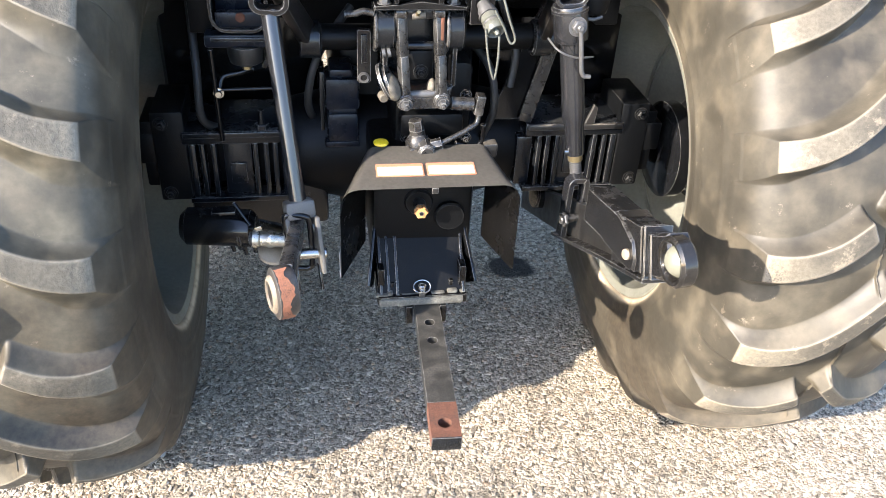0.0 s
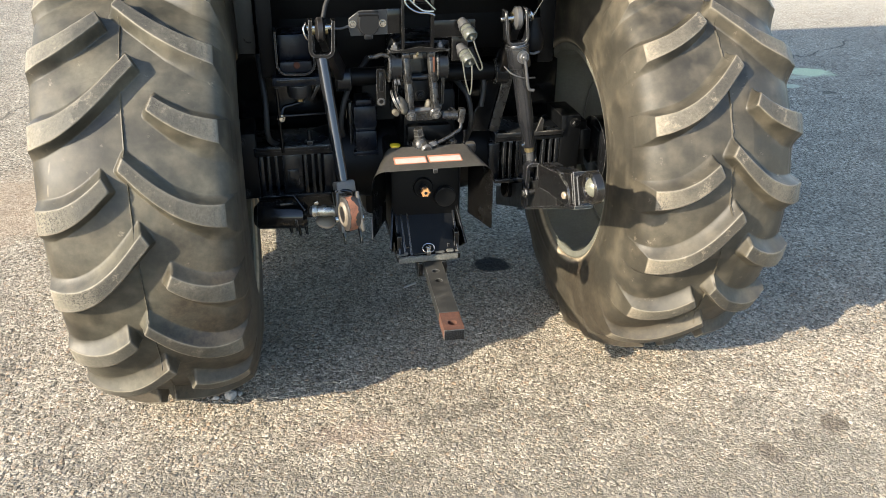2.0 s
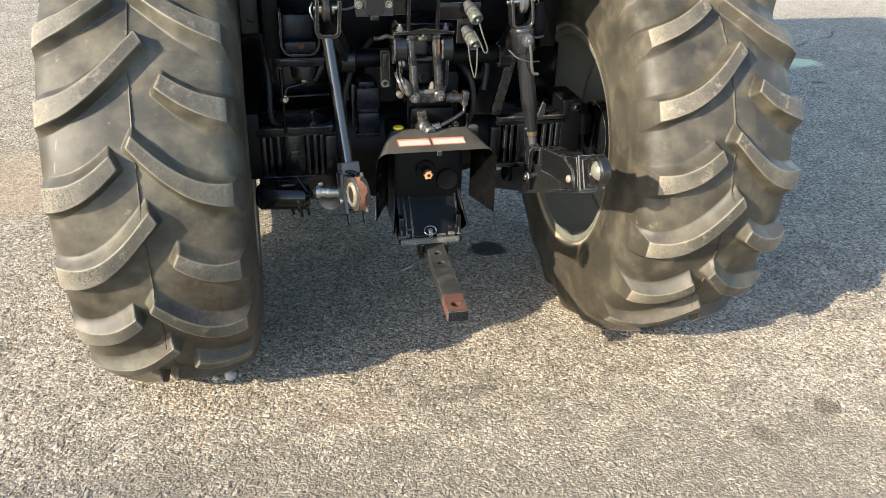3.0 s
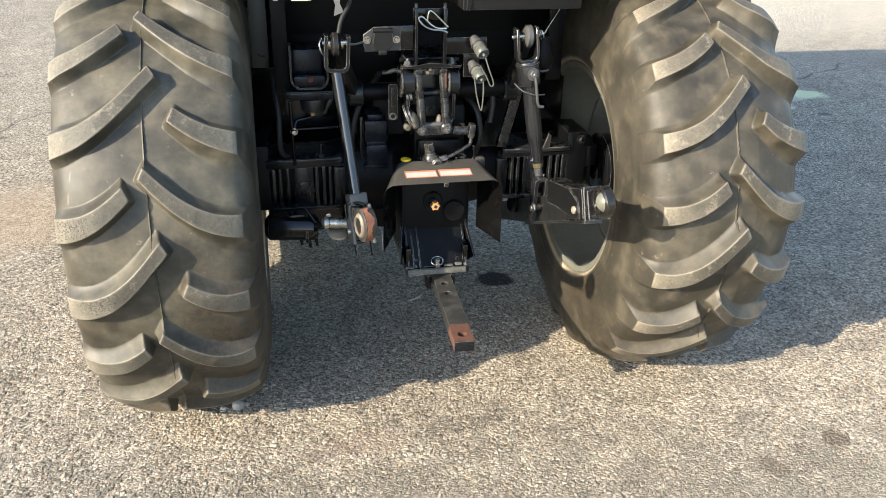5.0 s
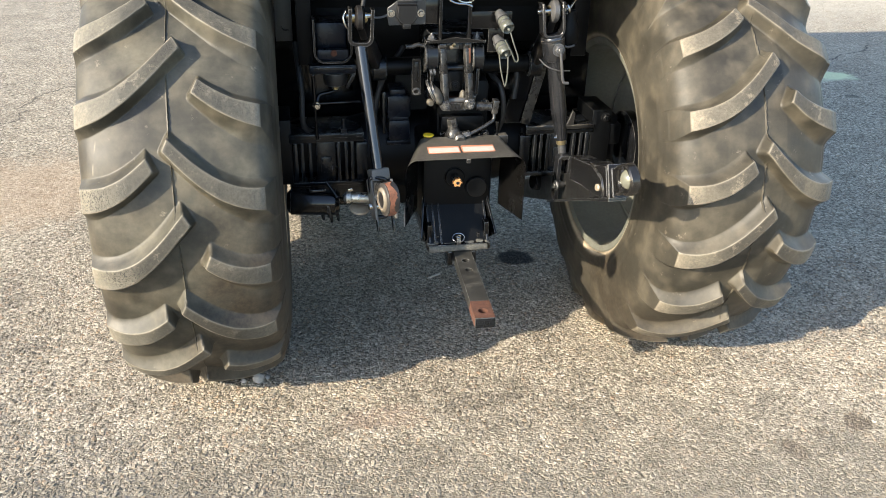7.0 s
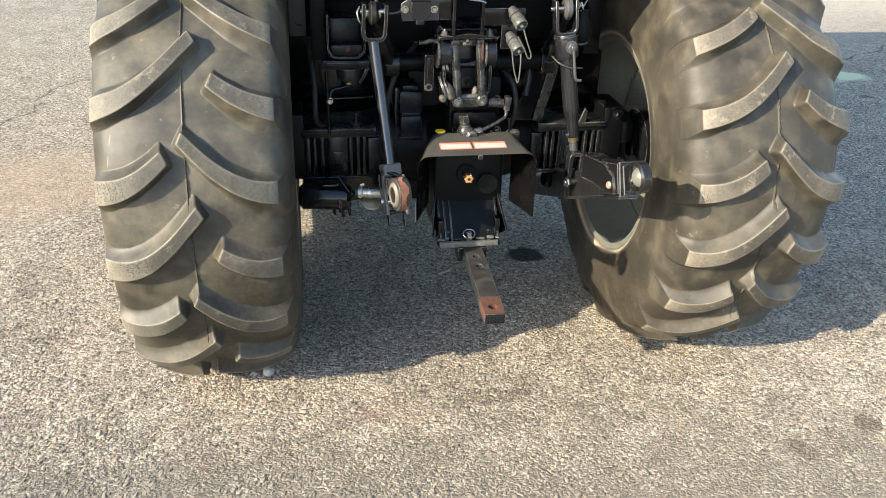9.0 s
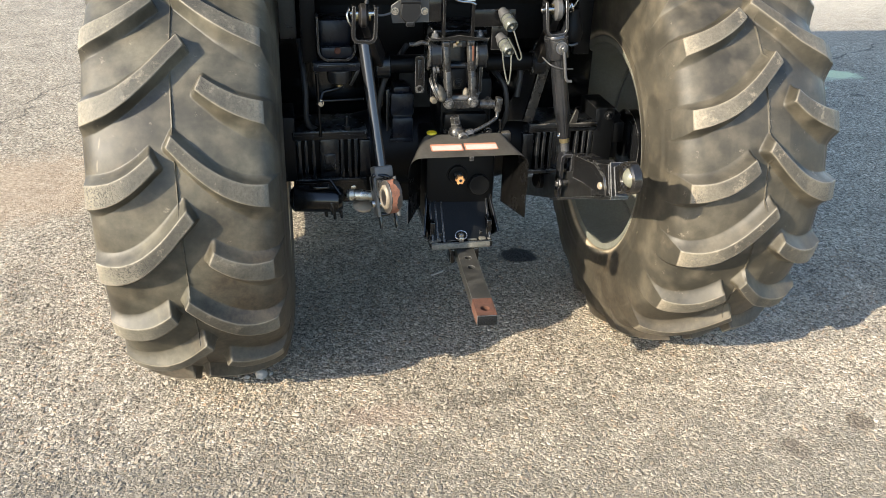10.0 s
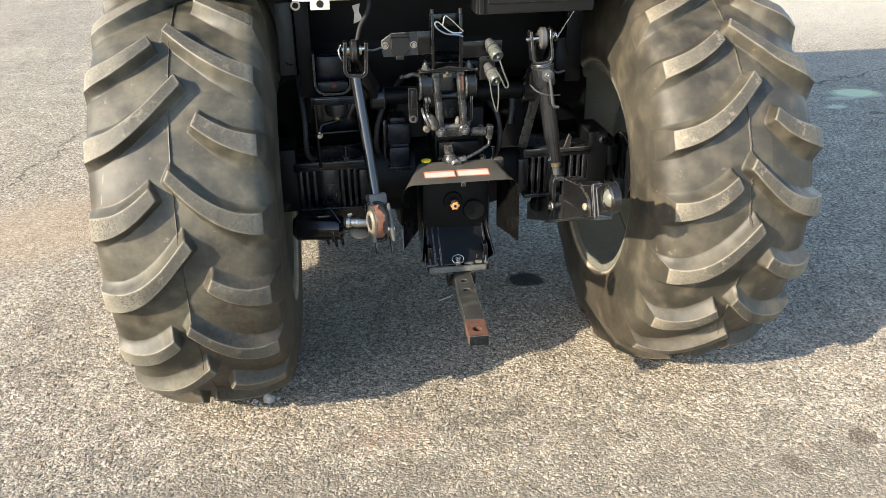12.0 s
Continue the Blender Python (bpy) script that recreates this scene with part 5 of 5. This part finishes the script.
# ---------------------------------------------------------------- socket, couplers and their frame
def build_frame():
    f = part("coupler_frame", box((-0.050, 0.44, 1.11), (0.008, 0.022, 0.15), 0.0015), black_paint, tractor, "black steel frame for socket and hydraulic couplers")
    part("frame_post", box((0.030, 0.44, 1.11), (0.010, 0.022, 0.15), 0.0015), black_paint, f)
    part("frame_top", box((-0.010, 0.455, 1.165), (0.09, 0.008, 0.035), 0.0015), black_paint, f)
    part("frame_knob", rod((-0.050, 0.44, 1.185), (-0.050, 0.44, 1.197), 0.005, seg=10), grey_steel, f)
    part("frame_knob", rod((0.030, 0.44, 1.185), (0.030, 0.44, 1.197), 0.005, seg=10), grey_steel, f)
    part("coupler_plate", box((0.092, 0.438, 1.083), (0.115, 0.006, 0.046), 0.0015), gloss_black, f)
    part("coupler_plate_leg", box((0.108, 0.440, 1.03), (0.045, 0.006, 0.07), 0.0015), gloss_black, f)
    part("socket_arm", box((-0.072, 0.445, 1.107), (0.040, 0.012, 0.065), 0.002), black_paint, f)
    # hairpin clip hung on the frame
    clip = [(0.035, 0.425, 1.122), (0.02, 0.424, 1.128), (-0.012, 0.424, 1.132), (-0.035, 0.425, 1.145), (-0.045, 0.425, 1.16), (-0.035, 0.425, 1.165),
            (-0.018, 0.424, 1.15), (0.005, 0.424, 1.135), (0.032, 0.424, 1.133)]
    part("hairpin_clip", hose(clip, 0.003, 8), bright_steel, f, "bright steel hairpin clip")
    part("hairpin_clip_leg", hose([(-0.022, 0.424, 1.155), (-0.018, 0.424, 1.175), (-0.008, 0.424, 1.178), (0.036, 0.424, 1.137)], 0.0028, 8), bright_steel, f)
    for (x, y, z), tone in (((0.122, 0.375, 1.077), cap_white), ((0.120, 0.380, 1.008), cap_white)):
        d = Vector((0.25, -0.85, -0.5)).normalized()
        p = Vector((x, y, z)) + d * 0.012
        q = p - d * 0.07
        c = part("hydraulic_coupler", lathe([(0, 0.012), (0.012, 0.013), (0.014, 0.016), (0.03, 0.016)], Matrix.Translation(q) @ aim(q, p), 24), grey_steel, f, "hydraulic coupler with a pale rubber cap")
        part("dust_cap", lathe([(0.028, 0.0150), (0.034, 0.0175), (0.042, 0.0175), (0.044, 0.0155), (0.048, 0.0182), (0.064, 0.0182), (0.067, 0.0160), (0.062, 0.0125), (0.062, 0.004)], Matrix.Translation(q) @ aim(q, p), 28), tone, c)
        for q0 in (0.026, 0.046):
            part("cap_band", lathe([(q0, 0.0145), (q0, 0.0186), (q0 + 0.0035, 0.0186), (q0 + 0.0035, 0.0145)], Matrix.Translation(q) @ aim(q, p), 28), grey_steel, c)
        part("cap_knob", rod(p - d * 0.008, p + d * 0.004, 0.006, 0.004, 12), cap_white, c)
    a = Vector((0.128, 0.362, 1.065))
    part("cap_cord", hose([a, a + Vector((0.010, -0.004, -0.03)), a + Vector((0.026, 0.0, -0.07)), a + Vector((0.018, 0.0, -0.078)), a + Vector((0.004, 0, -0.05)), a + Vector((-0.014, 0, -0.02))], 0.0022, 8), cap_white, f, "pale rubber cord loop")
    b = Vector((0.126, 0.365, 0.998))
    part("cap_cord", hose([b, b + Vector((0.0, -0.004, -0.04)), b + Vector((-0.002, 0, -0.076)), b + Vector((-0.007, 0, -0.074)), b + Vector((-0.018, 0, -0.035)), b + Vector((-0.025, 0.004, 0.012))], 0.0022, 8), cap_white, f, "pale rubber cord loop")
    # trailer socket
    m = upright(-0.143, 0.44, 1.106)
    s = part("trailer_socket", plate([(-0.05, 0.012), (-0.022, 0.031), (0.052, 0.033), (0.052, -0.032), (-0.047, -0.034), (-0.052, -0.008)], 0.006, m, 0.001), socket_grey, f, "grey trailer socket with a hinged lid")
    lid = [(-0.024, 0.024)] + [(0.028 * math.cos(a), -0.004 + 0.028 * math.sin(a)) for a in [math.pi + i * math.pi / 12 for i in range(13)]] + [(0.028, 0.024)]
    part("socket_lid", plate(lid, 0.016, m @ Matrix.Translation((0.0, 0, 0.010)), 0.003), panel_grey, s)
    part("lid_hinge", rod((-0.170, 0.425, 1.131), (-0.116, 0.425, 1.131), 0.006, seg=12), panel_grey, s)
    part("lid_tab", box((-0.144, 0.425, 1.072), (0.022, 0.012, 0.012), 0.002), panel_grey, s)
    for x in (-0.184, -0.104):
        part("socket_bolt", bolt((x, 0.436, 1.104), (0, -1, 0), 0.0075, 0.005, 0), bright_steel, s)
    part("socket_wire", hose([(-0.19, 0.44, 1.10), (-0.215, 0.435, 1.094), (-0.24, 0.43, 1.096)], 0.003, 8), grey_steel, f)


build_frame()


# ---------------------------------------------------------------- hydraulic fitting and pipes
def build_pipes():
    f = part("hydraulic_fitting", lathe([(0, 0.020), (0.002, 0.025), (0.030, 0.025), (0.040, 0.019), (0.044, 0.015), (0.054, 0.015)], Matrix.Translation((0.001, 0.445, 0.728)) @ aim((0, 0, 0), (-0.1, 0.05, 1)), 20), worn_black, tractor, "dusty grey hydraulic fitting with bent pipe")
    part("fitting_nut", rod((-0.005, 0.447, 0.780), (-0.008, 0.448, 0.801), 0.0145, seg=6, bevel=0.001), worn_black, f)
    part("fitting_nut", rod((0.009, 0.440, 0.752), (0.011, 0.408, 0.748), 0.0185, seg=8, bevel=0.002), worn_black, f)
    part("nut_cap", rod((0.011, 0.410, 0.748), (0.0115, 0.404, 0.7475), 0.0150, seg=20, bevel=0.002), worn_black, f)
    part("fitting_nut", rod((0.022, 0.425, 0.756), (0.043, 0.424, 0.762), 0.0115, seg=6, bevel=0.001), worn_black, f)
    part("union_ring", rod((-0.020, 0.44, 0.742), (-0.013, 0.418, 0.742), 0.011, seg=14, bevel=0.002), worn_black, f)
    part("pipe", hose([(0.040, 0.424, 0.761), (0.07, 0.427, 0.774), (0.100, 0.433, 0.789), (0.114, 0.438, 0.799), (0.117, 0.445, 0.825)], 0.0055, 12), worn_black, f)
    part("pipe", hose([(0.075, 0.45, 0.747), (0.110, 0.45, 0.739), (0.128, 0.452, 0.747), (0.131, 0.455, 0.785)], 0.0055, 12), black_paint, f)
    part("side_lug", box((0.146, 0.45, 0.735), (0.03, 0.03, 0.03), 0.005), dusty_black, f)
    part("yellow_plug", lathe([(0, 0.013), (0.003, 0.0155), (0.006, 0.014), (0.007, 0.008)], Matrix.Translation((-0.076, 0.445, 0.752)), 20), yellow_plastic, f, "yellow plastic plug")
    c = part("filter_housing", box((-0.144, 0.62, 0.800), (0.072, 0.09, 0.072), 0.010), blue_black, tractor, "blue-black rounded hydraulic housing")
    part("housing_lobe", box((-0.144, 0.615, 0.728), (0.066, 0.09, 0.066), 0.009), blue_black, c)
    part("housing_waist", box((-0.144, 0.622, 0.763), (0.058, 0.09, 0.014), 0.003), blue_black, c)
    part("housing_foot", box((-0.146, 0.62, 0.690), (0.074, 0.10, 0.014), 0.004), blue_black, c)
    part("housing_cap", box((-0.146, 0.625, 0.842), (0.048, 0.08, 0.020), 0.006), blue_black, c)
    part("housing_web", box((-0.185, 0.640, 0.765), (0.012, 0.07, 0.15), 0.004), black_cast, c)
    v = part("valve_block", box((-0.338, 0.64, 1.00), (0.092, 0.10, 0.10), 0.008), blue_black, tractor, "dark valve block with a red plug")
    part("valve_bucket", fork(Vector((-0.336, 0.575, 0.946)), 0.104, 0.122, 0.007, 0.06), black_cast, v, "blue-black rounded bracket")
    part("bucket_floor", box((-0.336, 0.562, 0.966), (0.09, 0.02, 0.032), 0.006), blue_black, v)
    part("valve_plate", box((-0.338, 0.60, 0.925), (0.135, 0.10, 0.026), 0.005), blue_black, v)
    part("plate_rib", box((-0.338, 0.548, 0.930), (0.11, 0.006, 0.008), 0.002), black_cast, v)
    part("valve_bowl", lathe([(0, 0.020), (0.006, 0.032), (0.026, 0.036), (0.040, 0.034)], Matrix.Translation((-0.331, 0.575, 0.872)), 26), dusty_black, v)
    part("bowl_nut", rod((-0.331, 0.572, 0.862), (-0.331, 0.572, 0.873), 0.010, seg=6, bevel=0.001), yellow_zinc, v)
    part("bowl_wing", box((-0.287, 0.58, 0.888), (0.010, 0.03, 0.05), 0.002, Matrix.Rotation(radians(28), 4, "Y")), black_cast, v)
    part("red_plug", rod((-0.334, 0.555, 0.972), (-0.334, 0.548, 0.972), 0.0095, seg=16, bevel=0.002), rust, v, "faded red plug")
    part("thin_stay", rod((-0.396, 0.552, 0.910), (-0.392, 0.550, 0.716), 0.005, seg=12), black_paint, v)
    part("thin_pipe", rod((-0.385, 0.553, 0.826), (-0.262, 0.555, 0.828), 0.0035, seg=10), black_paint, v)
    h = part("control_rod", hose([(-0.389, 0.556, 0.82), (-0.38, 0.57, 0.845), (-0.35, 0.575, 0.852), (-0.32, 0.58, 0.86)], 0.006, 10), black_paint, v)
    part("rod_nut", bolt((-0.389, 0.552, 0.82), (0, -1, 0), 0.008, 0.008, 0), bright_steel, v)


build_pipes()


# ---------------------------------------------------------------- struts, guards and boxes above
def build_struts():
    a, b = Vector((0.249, 0.572, 0.735)), Vector((0.306, 0.572, 0.975))
    s = part("diagonal_strut", box((a + b) / 2, (0.007, 0.030, (b - a).length), 0.002, aim(a, b)), worn_black, tractor, "black diagonal strut with rubbed bright edges")
    part("strut_plate", plate([(0.168, 0.735), (0.246, 0.735), (0.302, 0.972), (0.262, 0.985)], 0.010, upright(0, 0.586, 0), 0.002), black_paint, s)
    part("ledge_stay", plate([(0.380, 0.722), (0.404, 0.722), (0.408, 0.768), (0.399, 0.776)], 0.008, upright(0, 0.562, 0), 0.001), dusty_black, s, "dusty stay on the axle ledge")
    part("cylinder_boot", lathe([(0, 0.03), (0.02, 0.034), (0.05, 0.03), (0.07, 0.022), (0.09, 0.022)], Matrix.Translation((0.325, 0.47, 1.01)), 24), matte_black, s, "black rubber boot")
    # glint on the boot, built as a thin curved bar of grey steel
    part("boot_glint", hose([(0.300, 0.440, 1.012), (0.316, 0.432, 1.006), (0.336, 0.434, 1.010)], 0.0035, 10), grey_steel, s)
    tube = part("stabiliser", rod((-0.490, 0.51, 0.540), (-0.335, 0.49, 0.538), 0.040, seg=32, bevel=0.012), black_paint, tractor, "black telescopic stabiliser beside the lower link")
    part("stabiliser_end", rod((-0.33, 0.485, 0.552), (-0.265, 0.44, 0.56), 0.012, seg=14, bevel=0.002), bright_steel, tube)
    # added bright pin in place of a sunlit strip beside the tyre
    part("lit_strip_pin", rod((-0.458, 0.49, 0.52), (-0.458, 0.49, 0.565), 0.006, seg=10), bright_steel, tube)
    for x, z, h in ((-0.39, 0.505, 0.022), (-0.365, 0.503, 0.030), (-0.345, 0.503, 0.026)):
        part("hanging_peg", rod((x, 0.49, z), (x + 0.004, 0.488, z - h), 0.006, 0.004, 10), black_cast, tube)
    part("tube_band", rod((-0.372, 0.497, 0.531), (-0.362, 0.496, 0.531), 0.0435, seg=24, bevel=0.002), black_cast, tube)
    part("tube_clamp", box((-0.40, 0.50, 0.572), (0.05, 0.03, 0.022), 0.004), black_paint, tube)
    part("spring_lever", rod((-0.375, 0.47, 0.615), (-0.345, 0.45, 0.572), 0.004, seg=10), black_paint, tube)
    part("link_bracket", box((-0.33, 0.66, 0.535), (0.30, 0.10, 0.13), 0.01), black_cast, tube)
    arm = part("stabiliser", rod((0.47, 0.62, 0.50), (0.30, 0.60, 0.53), 0.030, seg=24, bevel=0.004), black_paint, tractor, "black stabiliser arm")
    c = part("cream_box", box((-0.325, 0.46, 1.305), (0.205, 0.12, 0.14), 0.006), cream_paint, tractor, "cream painted metal box")
    part("box_tag", box((-0.355, 0.402, 1.227), (0.052, 0.006, 0.028), 0.003), cream_paint, c)
    part("tag_hole", rod((-0.355, 0.3985, 1.229), (-0.355, 0.3975, 1.229), 0.010, seg=16), panel_grey, c)
    part("box_ring", lathe([(-0.002, 0.008), (-0.002, 0.013), (0.002, 0.013), (0.002, 0.008)], pose(-0.42, 0.40, 1.227, 90, 0, 0), 20, closed=True), bright_steel, c)
    d = part("dark_box", box((0.225, 0.49, 1.315), (0.33, 0.26, 0.25), 0.006), panel_grey, tractor, "dark grey metal box under the platform")
    part("box_flange", box((0.075, 0.357, 1.315), (0.012, 0.006, 0.246), 0.001), panel_grey, d)
    part("box_lid", box((0.235, 0.357, 1.325), (0.285, 0.006, 0.21), 0.002), panel_grey, d)
    p = part("fender_stay", box((-0.413, 0.60, 1.10), (0.042, 0.03, 0.34), 0.003), matte_black, tractor, "dark grey upright fender stay")
    part("pale_plate", box((-0.47, 0.72, 1.08), (0.05, 0.008, 0.22), 0.002), plate_grey, p, "pale grey plate with a black arrow")
    part("plate_arrow", hose([(-0.478, 0.714, 1.015), (-0.470, 0.714, 1.005), (-0.455, 0.714, 1.003)], 0.0025, 6), black_paint, p)
    q = part("fender_stay", box((0.42, 0.64, 1.10), (0.05, 0.03, 0.34), 0.003), matte_black, tractor, "dark grey upright fender stay")
    part("cable", hose([(-0.262, 0.42, 1.125), (-0.25, 0.44, 1.16), (-0.225, 0.46, 1.20), (-0.22, 0.48, 1.25)], 0.006, 10), rubber_black, p)
    part("white_tag", plate([(-0.012, 0.02), (0.010, 0.026), (0.006, 0.005), (0.016, -0.018), (-0.010, -0.028), (-0.006, 0.0)], 0.002, pose(-0.256, 0.484, 1.188, 90, 0, 0), 0), label_white, p, "torn white paper tag")
    part("cable_sheath", hose([(0.30, 0.42, 1.10), (0.335, 0.44, 1.145), (0.385, 0.47, 1.20)], 0.003, 8), bright_steel, q, "bright steel cable sheath")


build_struts()


# ---------------------------------------------------------------- body, fenders and roof of the machine
def build_body():
    body = part("body", box((0.0, 1.45, 1.18), (0.92, 1.3, 0.66), 0.04), matte_black, tractor, "black tractor body and platform")
    part("underside", box((0.0, 1.15, 0.98), (0.80, 0.70, 0.20), 0.03), matte_black, tractor, "black platform underside")
    # unseen deck, added to keep the sun off the right wheel
    part("unseen_deck", box((0.0, 0.72, 1.42), (1.1, 0.86, 0.14), 0.03), black_paint, tractor, "unseen black deck that shades the right wheel")
    for s in (-1, 1):
        # added black block that hides lit ground behind the axle
        part("dark_filler", box((s * 0.36, 1.20, 0.80), (0.36, 0.80, 0.36), 0.04), black_paint, tractor, "black block added behind the axle")
    # added box and panel, placed to keep sun off the ground underneath
    part("sun_blocker", box((-0.66, 1.74, 0.615), (0.28, 0.92, 0.81), 0.03), black_paint, tractor, "black box added to block sun under the machine")
    part("sun_blocker_panel", box((-0.530, 1.74, 0.135), (0.02, 0.92, 0.17), 0.004), black_paint, tractor, "black panel added to trim the sunlit patch")
    part("hood", box((0.0, 3.05, 1.20), (0.76, 1.9, 0.86), 0.06), black_paint, tractor, "black engine hood")
    part("cab", box((0.0, 1.32, 1.95), (1.4, 2.06, 1.05), 0.05), black_paint, tractor, "black cab")
    part("roof", box((0.05, 1.55, 2.52), (1.9, 1.9, 0.16), 0.05), black_paint, tractor, "black cab roof")
    part("front_axle", box((0.0, 3.2, 0.55), (1.2, 0.16, 0.16), 0.03), black_cast, tractor)
    for s in (-1, 1):
        bm = bmesh.new()
        rows = []
        for i in range(13):
            a = radians(72 + 100 * i / 12)
            rows.append([bm.verts.new((s * x, AXLE_Y - 0.74 * math.cos(a), AXLE_Z + 0.74 * math.sin(a))) for x in (0.46, 0.72, 0.95)])
        for r0, r1 in zip(rows, rows[1:]):
            for k in range(2):
                bm.faces.new((r0[k], r0[k + 1], r1[k + 1], r1[k]))
        bmesh.ops.solidify(bm, geom=bm.faces[:], thickness=0.02)
        if s < 0:
            # unseen skirt, added on the sunny side to shade the right wheel
            part("sun_block_skirt", box((s * 0.475, 0.70, 1.475), (0.012, 1.15, 0.25), 0.003), black_paint, tractor)
        part("fender", bm, black_paint, tractor, "black rear fender")
        m = Matrix.Translation((s * 0.68, 3.2, 0.47)) @ Matrix.Rotation(radians(90), 4, "Y")
        w = part("front_wheel", lathe([(-0.12, 0.27), (-0.14, 0.36), (-0.11, 0.45), (0.0, 0.47), (0.11, 0.45), (0.14, 0.36), (0.12, 0.27)], m, 48), rubber_black, tractor, "black front wheel")


build_body()


# ---------------------------------------------------------------- loose things on the ground
def pebble(p, size, label):
    bm = bmesh.new()
    bmesh.ops.create_icosphere(bm, subdivisions=3, radius=1.0)
    for v in bm.verts:
        k = 1 + 0.22 * noise.noise(v.co * 1.7 + Vector((p[0], p[1], 0.0)) * 10)
        v.co = Vector((v.co.x * size[0] * k, v.co.y * size[1] * k, max(v.co.z * k, -0.6) * size[2]))
    ob = link_mesh("pebble", bm, pebble_stone, smooth=60)
    ob.location = (p[0], p[1], 0.58 * size[2])
    return tagged(ob, label, "stone")


pebble_stone = worn("pebble_stone", (0.33, 0.31, 0.28), (0.45, 0.42, 0.36), 0.85, 0.0, 0.6, 60, 0.002)
pebble((-0.616, 0.362), (0.019, 0.017, 0.017), "pale grey pebble lying beside the tyre")
pebble((-0.660, 0.362), (0.011, 0.009, 0.007), "small grey pebble lying beside the tyre")
pebble((-0.588, 0.372), (0.008, 0.010, 0.006), "small grey pebble lying beside the tyre")
pebble((0.30, -0.36), (0.008, 0.007, 0.005), "tiny pale stone lying on the sunlit asphalt")
pebble((-0.52, -0.28), (0.009, 0.007, 0.005), "tiny pale stone lying on the sunlit asphalt")
pebble((1.05, 0.55), (0.010, 0.008, 0.006), "tiny pale stone lying in the tyre's shadow")
chip = link_mesh("wood_chip", box((0, 0, 0.003), (0.055, 0.006, 0.006), 0.001), label_white)
chip.location, chip.rotation_euler = (0.043, 0.94, 0.0), (0, 0, radians(28))
tagged(chip, "thin pale wood chip lying on the asphalt", "debris")
